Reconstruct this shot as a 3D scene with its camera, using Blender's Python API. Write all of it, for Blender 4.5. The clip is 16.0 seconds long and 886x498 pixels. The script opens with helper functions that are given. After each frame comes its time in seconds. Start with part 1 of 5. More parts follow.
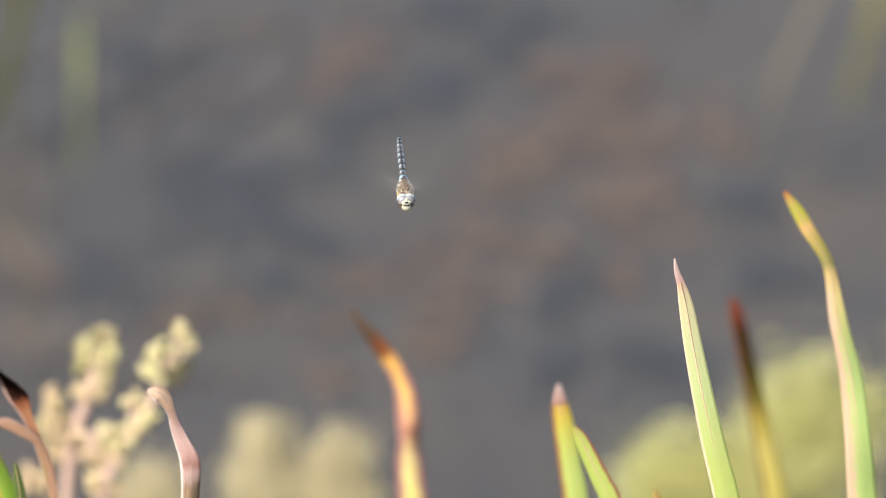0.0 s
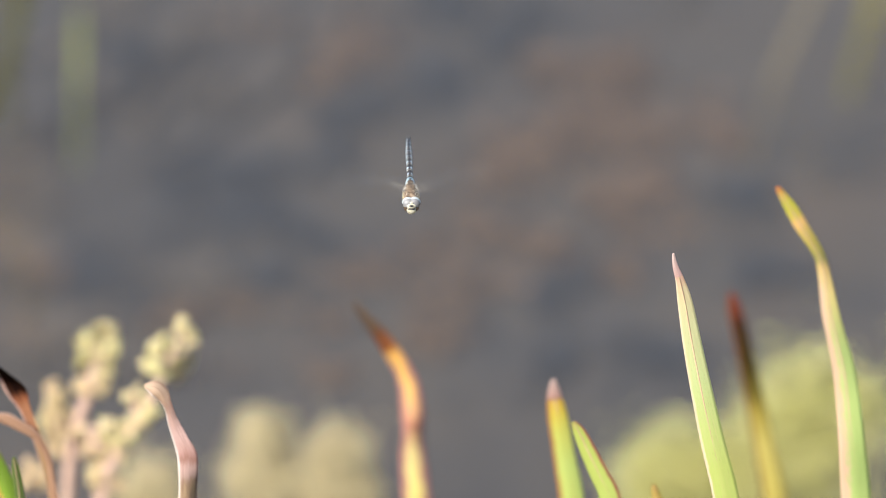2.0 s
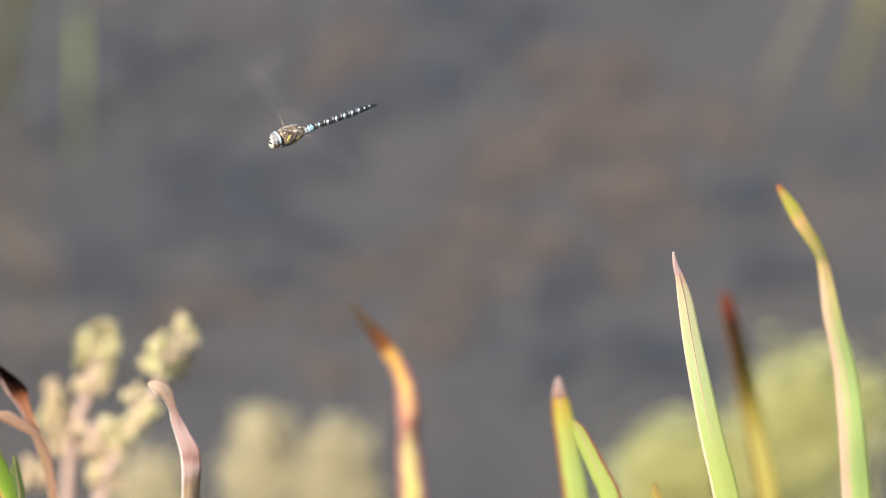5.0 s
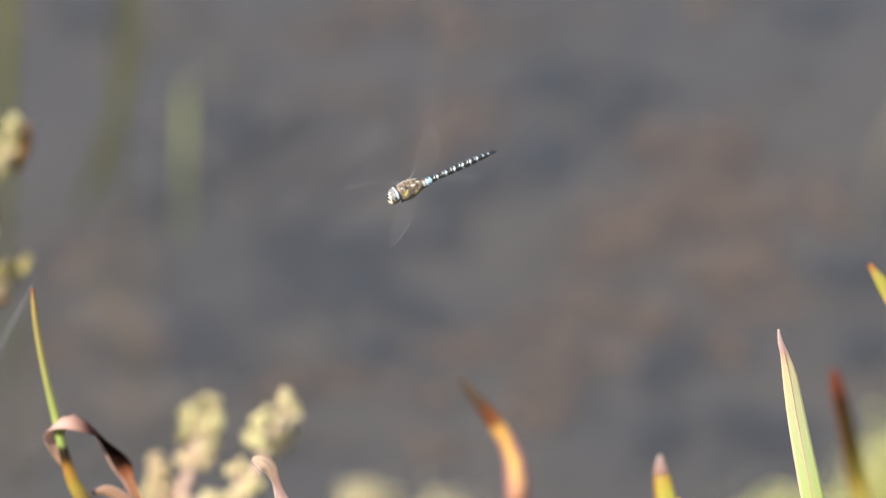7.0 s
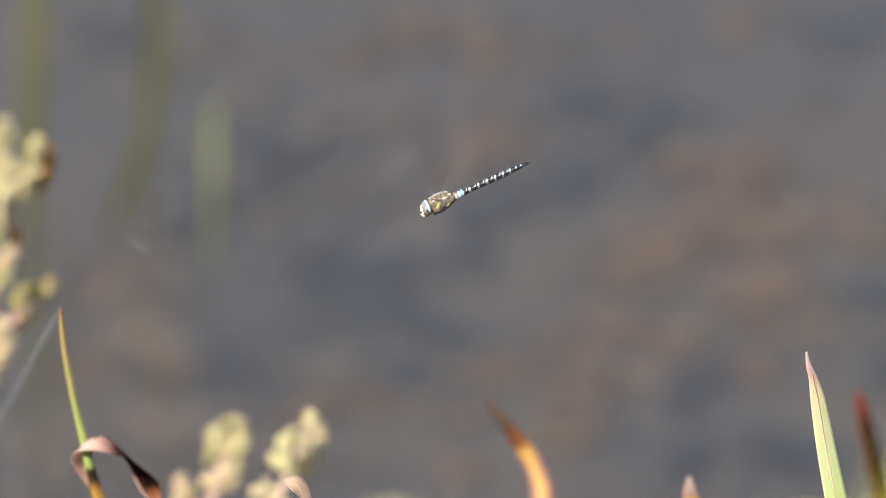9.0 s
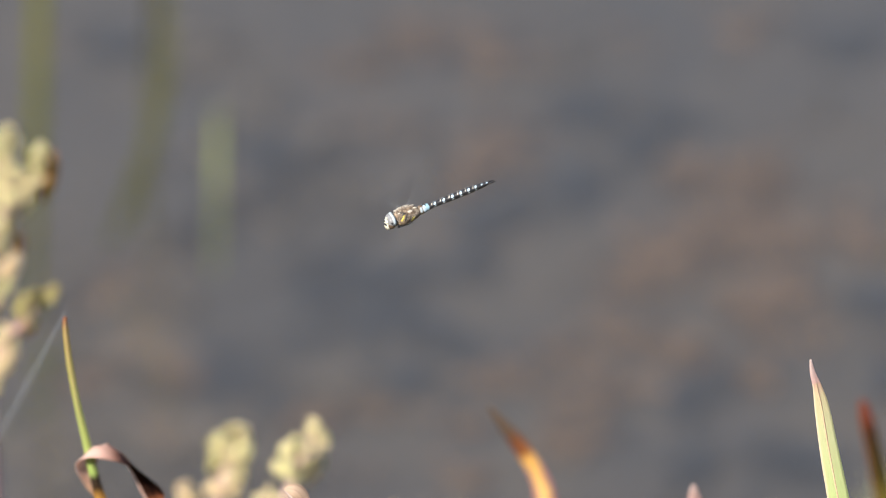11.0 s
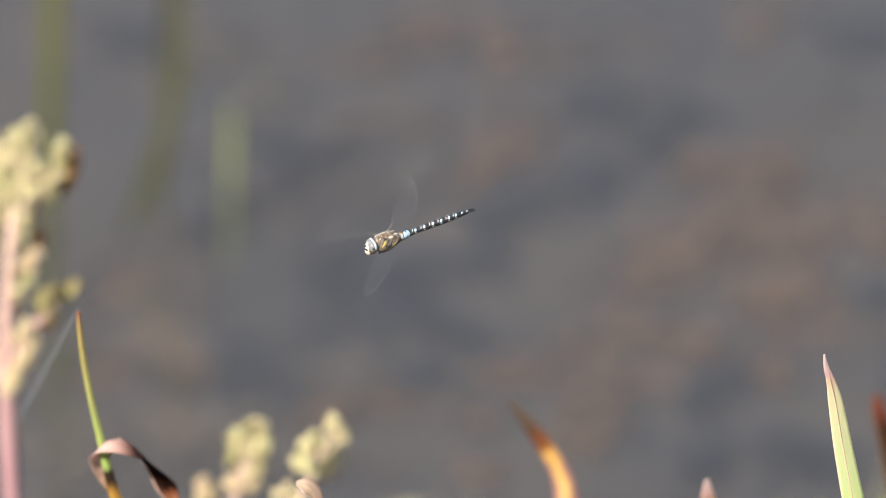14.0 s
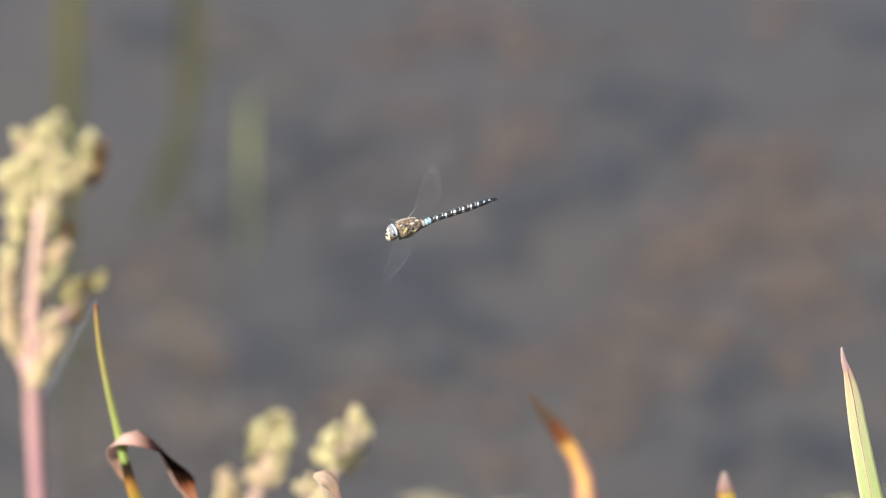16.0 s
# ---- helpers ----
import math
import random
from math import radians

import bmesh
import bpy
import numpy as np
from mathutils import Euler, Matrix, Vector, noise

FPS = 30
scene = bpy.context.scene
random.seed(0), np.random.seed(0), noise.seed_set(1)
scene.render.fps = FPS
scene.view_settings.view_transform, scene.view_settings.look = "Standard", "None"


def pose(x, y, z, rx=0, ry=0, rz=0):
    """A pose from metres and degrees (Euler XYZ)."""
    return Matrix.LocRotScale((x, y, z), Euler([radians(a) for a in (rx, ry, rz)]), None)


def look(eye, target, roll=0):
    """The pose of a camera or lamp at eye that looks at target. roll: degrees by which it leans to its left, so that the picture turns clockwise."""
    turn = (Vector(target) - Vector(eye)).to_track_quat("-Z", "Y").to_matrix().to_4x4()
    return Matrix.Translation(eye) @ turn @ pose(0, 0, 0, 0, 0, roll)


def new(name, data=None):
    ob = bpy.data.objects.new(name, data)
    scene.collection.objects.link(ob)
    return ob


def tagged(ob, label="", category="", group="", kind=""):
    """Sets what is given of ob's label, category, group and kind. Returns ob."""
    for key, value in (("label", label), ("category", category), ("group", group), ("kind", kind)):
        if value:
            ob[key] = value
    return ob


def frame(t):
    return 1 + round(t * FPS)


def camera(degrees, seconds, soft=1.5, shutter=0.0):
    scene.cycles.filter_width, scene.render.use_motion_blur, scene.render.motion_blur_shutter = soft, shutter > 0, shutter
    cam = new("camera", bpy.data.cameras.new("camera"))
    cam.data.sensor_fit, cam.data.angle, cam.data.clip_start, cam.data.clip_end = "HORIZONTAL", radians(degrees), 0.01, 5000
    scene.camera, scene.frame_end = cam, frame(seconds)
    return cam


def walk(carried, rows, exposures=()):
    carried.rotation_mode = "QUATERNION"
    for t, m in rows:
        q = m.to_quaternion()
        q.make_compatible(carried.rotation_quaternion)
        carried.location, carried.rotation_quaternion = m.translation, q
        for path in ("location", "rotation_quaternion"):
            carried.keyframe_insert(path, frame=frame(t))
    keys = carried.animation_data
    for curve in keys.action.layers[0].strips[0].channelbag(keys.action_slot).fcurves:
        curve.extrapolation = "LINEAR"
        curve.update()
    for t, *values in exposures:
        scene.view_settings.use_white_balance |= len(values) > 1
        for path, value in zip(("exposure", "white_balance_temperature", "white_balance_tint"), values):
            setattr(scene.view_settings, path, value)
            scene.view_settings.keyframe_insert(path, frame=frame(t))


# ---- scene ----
# A migrant hawker hovers over a pond, seen from the bank through a long lens.

# ---- camera ----
cam = camera(5.2, 16.0, 1.0, 1.0)
cam.data.dof.use_dof = True
cam.data.dof.focus_distance = 4.8
cam.data.dof.aperture_fstop = 6.3
walk(cam, [
    (0, pose(0, 0, 2.9, 65.0000, 0, 0.0000)),
    (0.5, pose(0, 0, 2.9, 64.9857, 0, -0.0040)),
    (1, pose(0, 0, 2.9, 64.9843, 0, 0.0000)),
    (1.5, pose(0, 0, 2.9, 64.9731, 0, 0.0006)),
    (2, pose(0, 0, 2.9, 64.9695, 0, -0.0093)),
    (2.5, pose(0, 0, 2.9, 64.9650, 0, -0.0103)),
    (3, pose(0, 0, 2.9, 64.9612, 0, -0.0189)),
    (3.5, pose(0, 0, 2.9, 64.9594, 0, -0.0297)),
    (5.8, pose(0, 0, 2.9, 64.9621, 0, 0.0459)),
    (6, pose(0, 0, 2.9, 65.0952, 0, 0.2623)),
    (6.5, pose(0, 0, 2.9, 65.3050, 0, 0.5454)),
    (7, pose(0, 0, 2.9, 65.4077, 0, 0.6726)),
    (7.5, pose(0, 0, 2.9, 65.4592, 0, 0.7398)),
    (8, pose(0, 0, 2.9, 65.5001, 0, 0.8010)),
    (8.5, pose(0, 0, 2.9, 65.5199, 0, 0.8347)),
    (9, pose(0, 0, 2.9, 65.5366, 0, 0.8542)),
    (11.5, pose(0, 0, 2.9, 65.5919, 0, 0.8849)),
    (12, pose(0, 0, 2.9, 65.5994, 0, 0.8945)),
    (12.5, pose(0, 0, 2.9, 65.5944, 0, 0.9118)),
    (13, pose(0, 0, 2.9, 65.5877, 0, 0.9277)),
    (13.5, pose(0, 0, 2.9, 65.5726, 0, 0.9458)),
    (14, pose(0, 0, 2.9, 65.5494, 0, 0.9687)),
    (14.5, pose(0, 0, 2.9, 65.5357, 0, 0.9949)),
    (15, pose(0, 0, 2.9, 65.5261, 0, 1.0156)),
    (15.5, pose(0, 0, 2.9, 65.5149, 0, 1.0468)),
    (16, pose(0, 0, 2.9, 65.5061, 0, 1.0810))])

# ---- sky, sun and exposure ----
SUN_DIR = Vector((-0.52, -0.62, 0.62)).normalized()
world = bpy.data.worlds.new("sky")
scene.world = world
world.use_nodes = True
wn = world.node_tree.nodes
sky = wn.new("ShaderNodeTexSky")
sky.sky_type = "NISHITA"
sky.sun_disc = False
sky.sun_elevation = math.asin(SUN_DIR.z)
sky.sun_rotation = math.atan2(SUN_DIR.x, SUN_DIR.y)
world.node_tree.links.new(sky.outputs[0], wn["Background"].inputs[0])
wn["Background"].inputs[1].default_value = 0.08
sun = new("sun", bpy.data.lights.new("sun", "SUN"))
sun.data.energy = 4.8
sun.data.angle = radians(0.53)
sun.data.color = (1.0, 0.93, 0.82)
sun.matrix_world = look(SUN_DIR * 30, (0, 0, 0))
scene.view_settings.exposure = 0.75


# ---- materials ----
def nodes_of(name):
    m = bpy.data.materials.new(name)
    m.use_nodes = True
    nt = m.node_tree
    return m, nt, nt.nodes, nt.links, nt.nodes["Principled BSDF"]


def ramp(nt, stops, source):
    r = nt.nodes.new("ShaderNodeValToRGB")
    el = r.color_ramp.elements
    while len(el) < len(stops):
        el.new(0.5)
    for e, (p, c) in zip(el, stops):
        e.position, e.color = p, (*c, 1)
    nt.links.new(source, r.inputs[0])
    return r.outputs[0]


def noise_of(nt, scale, detail=4.0, rough=0.55, coord=None, stretch=(1, 1, 1)):
    n = nt.nodes.new("ShaderNodeTexNoise")
    n.inputs["Scale"].default_value = scale
    n.inputs["Detail"].default_value = detail
    n.inputs["Roughness"].default_value = rough
    if coord is None:
        coord = nt.nodes.new("ShaderNodeTexCoord").outputs["Object"]
    mp = nt.nodes.new("ShaderNodeMapping")
    mp.inputs["Scale"].default_value = stretch
    nt.links.new(coord, mp.inputs[0])
    nt.links.new(mp.outputs[0], n.inputs[0])
    return n.outputs[0]


def mixed(nt, fac, a, b, mode="MIX"):
    m = nt.nodes.new("ShaderNodeMix")
    m.data_type, m.blend_type = "RGBA", mode
    for sock, v in ((m.inputs[0], fac), (m.inputs[6], a), (m.inputs[7], b)):
        if isinstance(v, (int, float)):
            sock.default_value = v
        elif isinstance(v, tuple):
            sock.default_value = (*v, 1)
        else:
            nt.links.new(v, sock)
    return m.outputs[2]


def math_of(nt, op, a, b=0.0):
    m = nt.nodes.new("ShaderNodeMath")
    m.operation = op
    for sock, v in ((m.inputs[0], a), (m.inputs[1], b)):
        if isinstance(v, (int, float)):
            sock.default_value = v
        else:
            nt.links.new(v, sock)
    return m.outputs[0]


def bumped(nt, bsdf, height, strength, distance):
    b = nt.nodes.new("ShaderNodeBump")
    b.inputs["Strength"].default_value = strength
    b.inputs["Distance"].default_value = distance
    nt.links.new(height, b.inputs["Height"])
    nt.links.new(b.outputs[0], bsdf.inputs["Normal"])


def leafy(nt, bsdf, colour, amount):
    """Lets part of the light shine through a thin leaf."""
    tr = nt.nodes.new("ShaderNodeBsdfTranslucent")
    mx = nt.nodes.new("ShaderNodeMixShader")
    mx.inputs[0].default_value = amount
    if isinstance(colour, tuple):
        tr.inputs[0].default_value = (*colour, 1)
    else:
        nt.links.new(colour, tr.inputs[0])
    nt.links.new(bsdf.outputs[0], mx.inputs[1])
    nt.links.new(tr.outputs[0], mx.inputs[2])
    nt.links.new(mx.outputs[0], nt.nodes["Material Output"].inputs[0])


def plain_mat(name, stops, scale, rough=0.6, bump=0.3, relief=0.0005, through_light=0.0, coat=0.0):
    """A mottled surface: a colour ramp over noise at two scales, with relief."""
    m, nt, n, l, p = nodes_of(name)
    big, fine = noise_of(nt, scale, 4), noise_of(nt, scale * 7, 3)
    f = mixed(nt, 0.35, big, fine)
    c = ramp(nt, stops, f)
    l.new(c, p.inputs["Base Color"])
    p.inputs["Roughness"].default_value = rough
    p.inputs["Coat Weight"].default_value = coat
    bumped(nt, p, fine, bump, relief)
    if through_light:
        leafy(nt, p, c, through_light)
    return m


def blade_mat(name, along, edge=None, edge_width=0.12, side=0, streak=(0.6, 0.5, 0.3), streak_amount=0.25, lucent=0.3, crinkle=0.15, edge_from=0.0, gloss=0.3, grain=14):
    """A strap leaf: colours from the tip down (1.0 is 0.2 m below it), a coloured margin, fine parallel veins and streaks."""
    m, nt, n, l, p = nodes_of(name)
    uv = n.new("ShaderNodeUVMap").outputs[0]
    sep = n.new("ShaderNodeSeparateXYZ")
    l.new(uv, sep.inputs[0])
    u, v = sep.outputs[0], sep.outputs[1]
    wob = noise_of(nt, 9.0, 3, 0.6, uv, (1.4, 1.2, 1))
    vv = math_of(nt, "ADD", v, math_of(nt, "MULTIPLY", math_of(nt, "SUBTRACT", wob, 0.5), 0.05))
    c = ramp(nt, along, vv)
    st = noise_of(nt, 5.0, 4, 0.6, uv, (grain, 1.0, 1))
    c = mixed(nt, math_of(nt, "MULTIPLY", ramp(nt, [(0.5, (0, 0, 0)), (0.68, (1, 1, 1))], st), streak_amount), c, streak)
    if edge:
        q = u if side < 0 else math_of(nt, "SUBTRACT", 1.0, u)
        if side == 0:
            q = math_of(nt, "SUBTRACT", 0.5, math_of(nt, "ABSOLUTE", math_of(nt, "SUBTRACT", u, 0.5)))
        q = math_of(nt, "ADD", q, math_of(nt, "MULTIPLY", math_of(nt, "SUBTRACT", noise_of(nt, 7.0, 3, 0.6, uv, (0.6, 3, 1)), 0.5), edge_width * 1.6))
        rim = ramp(nt, [(edge_width * 0.6, (1, 1, 1)), (edge_width * 1.3, (0, 0, 0))], q)
        if edge_from:
            rim = math_of(nt, "MULTIPLY", rim, ramp(nt, [(edge_from - 0.03, (0, 0, 0)), (edge_from + 0.03, (1, 1, 1))], vv))
        c = mixed(nt, rim, c, edge)
    fleck = noise_of(nt, 60.0, 2, 0.5, uv, (0.5, 0.5, 1))
    c = mixed(nt, math_of(nt, "MULTIPLY", ramp(nt, [(0.66, (0, 0, 0)), (0.74, (1, 1, 1))], fleck), 0.35), c, (0.16, 0.09, 0.04))
    l.new(c, p.inputs["Base Color"])
    p.inputs["Roughness"].default_value = 0.75 - gloss
    p.inputs["Specular IOR Level"].default_value = gloss
    w = n.new("ShaderNodeTexWave")
    w.inputs["Scale"].default_value = 7.0
    w.inputs["Distortion"].default_value = 0.4
    l.new(uv, w.inputs[0])
    rough = noise_of(nt, 14.0, 4, 0.6, uv, (2.0, 3.0, 1))
    bumped(nt, p, math_of(nt, "ADD", math_of(nt, "MULTIPLY", w.outputs["Fac"], 0.3), math_of(nt, "MULTIPLY", rough, crinkle * 8)), 0.35, 0.0006)
    leafy(nt, p, c, lucent)
    return m


# ---- making meshes ----
def part(name, bm, material, parent=None, label="", smooth=True):
    """Links a bmesh as one mesh object, under a thing or a part if one is given."""
    me = bpy.data.meshes.new(name)
    bmesh.ops.recalc_face_normals(bm, faces=bm.faces)
    bm.to_mesh(me)
    bm.free()
    for f in me.polygons:
        f.use_smooth = smooth
    me.materials.append(material)
    ob = new(name, me)
    ob.parent = parent
    if label:
        ob["label"] = label
    return ob


def thing(name, place, label, category, group=""):
    ob = new(name)
    ob.empty_display_size = 0.02
    ob.location = place
    return tagged(ob, label, category, group)


def spline(pts, s):
    """A smooth curve through pts, s from 0 to 1 over the whole."""
    n = len(pts) - 1
    i = min(int(s * n), n - 1)
    f = s * n - i
    a, b, c, d = (pts[max(0, min(n, i + k))] for k in (-1, 0, 1, 2))
    return tuple(0.5 * (2 * q + (r - p) * f + (2 * p - 5 * q + 4 * r - w) * f * f + (3 * q - p - 3 * r + w) * f ** 3) for p, q, r, w in zip(a, b, c, d))


def ribbon(pts, base, s0=0.0, s1=1.0, steps=40, thick=0.0007, wave=0.0, seed=0, rolled=False):
    """A strap leaf from the tip down. Each of pts: x, y, z, width, turn of its face in degrees, depth of its fold. rolled: it bends over its face. Returns a bmesh about base."""
    bm = bmesh.new()
    lay = bm.loops.layers.uv.new("UVMap")
    rows, us = [], (0.0, 0.14, 0.32, 0.5, 0.68, 0.86, 1.0)
    dist, last, uvs = 0.0, None, {}
    lead = 0.0
    for k in range(steps + 1):
        s = s0 + (s1 - s0) * k / steps
        x, y, z, w, turn, fold = spline(pts, s)
        q = spline(pts, max(0, s - 0.004)), spline(pts, min(1, s + 0.004))
        tan = (Vector(q[1][:3]) - Vector(q[0][:3])).normalized()
        c = Vector((x, y, z))
        if last is None and s0 > 0:
            pr = Vector(pts[0][:3])
            for j in range(1, 41):
                nx = Vector(spline(pts, s0 * j / 40)[:3])
                lead += (nx - pr).length
                pr = nx
        dist += (c - last).length if last is not None else lead
        last = c
        if rolled:
            side = Vector((math.cos(radians(turn)), math.sin(radians(turn)), 0))
            side = (side - tan * side.dot(tan)).normalized()
        else:
            side = Vector((math.sin(radians(turn)), -math.cos(radians(turn)), 0)).cross(tan).normalized()
        nor = tan.cross(side).normalized()
        w = max(w, 0.0004)
        row = []
        for sgn in (1, -1):
            for u in us:
                a = u - 0.5
                wob = wave * w * math.sin(dist * 95 + seed + (2.1 if a > 0 else 0)) * abs(a) * 2
                h = (0.5 - abs(a)) * fold * w + wob + sgn * thick * 0.5 * (1.0 - 1.2 * abs(a))
                v = bm.verts.new(c + side * a * w + nor * h - Vector(base))
                uvs[v] = (u, dist * 5)
                row.append(v)
        rows.append(row)
    n = len(us)
    ring = list(range(n)) + list(range(2 * n - 1, n - 1, -1))
    faces = []
    for a, b in zip(rows, rows[1:]):
        for i, j in zip(ring, ring[1:] + ring[:1]):
            faces.append(bm.faces.new((a[i], a[j], b[j], b[i])))
    for r in [rows[0]] * (s0 == 0.0) + [rows[-1]] * (s1 == 1.0):
        faces.append(bm.faces.new([r[i] for i in ring]))
    for f in bm.faces:
        for lp in f.loops:
            lp[lay].uv = uvs[lp.vert]
    return bm


def tube(pts, base, sides=10, steps=24, lumps=0.0, seed=0):
    """A tapering stem through pts (x, y, z, radius)."""
    bm = bmesh.new()
    rows = []
    for k in range(steps + 1):
        s = k / steps
        x, y, z, r = spline(pts, s)
        a, b = spline(pts, max(0, s - 0.01)), spline(pts, min(1, s + 0.01))
        tan = (Vector(b[:3]) - Vector(a[:3])).normalized()
        e = tan.cross(Vector((0.13, 1, 0.08))).normalized()
        f = tan.cross(e)
        rows.append([bm.verts.new(Vector((x, y, z)) - Vector(base) + (e * math.cos(t) + f * math.sin(t)) * max(r, 1e-5) * (1 + lumps * math.sin(5 * t + seed + 9 * s)))
                     for t in (2 * math.pi * i / sides for i in range(sides))])
    for a, b in zip(rows, rows[1:]):
        for i in range(sides):
            bm.faces.new((a[i], a[(i + 1) % sides], b[(i + 1) % sides], b[i]))
    bm.faces.new(rows[0])
    bm.faces.new(rows[-1])
    return bm


# ---- ground, pond bed and water ----
def ground_height(x, y):
    def ease(a, b, t):
        t = max(0.0, min(1.0, (t - a) / (b - a)))
        return t * t * (3 - 2 * t)
    z = 1.25 - 1.10 * ease(1.6, 4.1, y) - 0.215 * ease(4.1, 5.2, y)
    return z + 0.016 * noise.noise((x * 0.9, y * 0.9, 3)) + 0.008 * noise.noise((x * 3.1, y * 3.1, 7))


def sheet(xs, ys, height):
    bm = bmesh.new()
    grid = [[bm.verts.new((x, y, height(x, y))) for x in xs] for y in ys]
    for a, b in zip(grid, grid[1:]):
        for i in range(len(xs) - 1):
            bm.faces.new((a[i], a[i + 1], b[i + 1], b[i]))
    return bm


def ground_mat():
    m, nt, n, l, p = nodes_of("pond_bed_mud")
    pos = n.new("ShaderNodeTexCoord").outputs["Object"]
    big = noise_of(nt, 5.5, 5, 0.55, pos, (1.0, 0.8, 1))
    mid = noise_of(nt, 17.0, 4, 0.6, pos, (1.0, 0.7, 1))
    f = mixed(nt, 0.35, big, mid)
    c = ramp(nt, [(0.35, (0.081, 0.079, 0.083)), (0.45, (0.100, 0.091, 0.087)), (0.55, (0.115, 0.101, 0.090)), (0.67, (0.136, 0.111, 0.093))], f)
    c = mixed(nt, math_of(nt, "MULTIPLY", noise_of(nt, 160, 3, 0.6, pos), 0.3), c, (0.04, 0.036, 0.03))
    sep = n.new("ShaderNodeSeparateXYZ")
    l.new(pos, sep.inputs[0])
    soil = ramp(nt, [(0.35, (0.075, 0.055, 0.032)), (0.5, (0.12, 0.09, 0.055)), (0.62, (0.09, 0.105, 0.04))], f)
    c = mixed(nt, ramp(nt, [(0.02, (0, 0, 0)), (0.09, (1, 1, 1))], sep.outputs[2]), c, soil)
    l.new(c, p.inputs["Base Color"])
    p.inputs["Roughness"].default_value = 0.9
    bumped(nt, p, mid, 0.6, 0.01)
    return m


xs = [-400, -120, -40, -15] + [-6 + 0.15 * i for i in range(81)] + [15, 40, 120, 400]
ys = [-400, -120, -40, -15, -6] + [-3 + 0.15 * i for i in range(81)] + [12, 20, 45, 120, 400]
ground = part("ground", sheet(xs, ys, ground_height), ground_mat())
tagged(ground, "muddy pond bank sloping to a silty brown-grey bed", "ground", kind="structure")


def water_mat():
    m, nt, n, l, p = nodes_of("still_water")
    pos = n.new("ShaderNodeTexCoord").outputs["Object"]
    n.remove(p)
    tr = n.new("ShaderNodeBsdfTransparent")
    tr.inputs[0].default_value = (0.95, 0.95, 0.95, 1)
    gl = n.new("ShaderNodeBsdfGlossy")
    gl.inputs["Roughness"].default_value = 0.08
    fr = n.new("ShaderNodeLayerWeight")
    gloss = math_of(nt, "ADD", math_of(nt, "MULTIPLY", math_of(nt, "POWER", fr.outputs["Facing"], 5.0), 0.98), 0.02)
    mx = n.new("ShaderNodeMixShader")
    b = n.new("ShaderNodeBump")
    b.inputs["Strength"].default_value = 0.25
    b.inputs["Distance"].default_value = 0.01
    l.new(noise_of(nt, 6.0, 3, 0.5, pos, (1, 0.6, 1)), b.inputs["Height"])
    l.new(b.outputs[0], gl.inputs["Normal"])
    l.new(b.outputs[0], fr.inputs["Normal"])
    l.new(gloss, mx.inputs[0])
    # fine silt in the water scatters part of the light
    silt = n.new("ShaderNodeBsdfDiffuse")
    l.new(ramp(nt, [(0.35, (0.094, 0.092, 0.094)), (0.65, (0.12, 0.109, 0.099))], noise_of(nt, 4.0, 4, 0.6, pos, (1, 0.5, 1))), silt.inputs[0])
    mk = n.new("ShaderNodeMixShader")
    mk.inputs[0].default_value = 0.1
    l.new(tr.outputs[0], mk.inputs[1])
    l.new(silt.outputs[0], mk.inputs[2])
    l.new(mk.outputs[0], mx.inputs[1])
    l.new(gl.outputs[0], mx.inputs[2])
    l.new(mx.outputs[0], n["Material Output"].inputs[0])
    return m


water = part("water", sheet([-400, -40, -6, 0, 6, 40, 400], [4.2, 5, 6, 8, 12, 40, 400], lambda x, y: 0.0), water_mat())
tagged(water, "calm shallow pond water, grey with soft sky reflection", "water", kind="structure")


# ---- strap leaves ----
def strap_leaf(name, label, pts, material, tip=0.0, tip_mat=None, rib=True, wave=0.0, fold=0.18, group="strap leaves", seed=0, rolled=False):
    """A leaf from its tip to the ground. pts: (place, width, turn)."""
    rows = [(*p, w, t, fold) for p, w, t in pts]
    x, y, z = rows[-1][:3]
    # the hidden lower part runs down to the mud in widening steps
    step = Vector(rows[-1][:3]) - Vector(rows[-2][:3])
    d = max(step.length, 0.01)
    lean = max(-0.35, min(0.35, step.x / max(0.006, -step.z)))
    g = ground_height(x, y) - 0.01
    while z > g:
        d *= 1.6
        dz = d if z - d * 1.8 > g else z - g + 0.001
        lean *= 0.72
        x, z = x + lean * dz, z - dz
        rows.append((x, y, z, rows[-1][3] * 1.04, rows[-1][4], fold))
    g = z
    base = (rows[-1][0], rows[-1][1], g)
    ob = thing(name, base, label, "leaf", group)
    steps = 9 * len(rows)
    part("blade", ribbon(rows, base, tip, 1.0, steps, wave=wave, seed=seed, rolled=rolled), material, ob)
    if tip:
        part("dry_tip", ribbon(rows, base, 0.0, tip, 14, wave=wave, seed=seed, rolled=rolled), tip_mat, ob, "withered tip of the leaf")
    if rib:
        ribs = [(a, b - 0.0009, c, w * 0.085, t, 0.1) for a, b, c, w, t, _ in rows]
        part("midrib", ribbon(ribs, base, max(tip, 0.03), 1.0, steps, 0.0008), RIB if rib is True else rib, ob, "thin midrib along the leaf")
    return ob


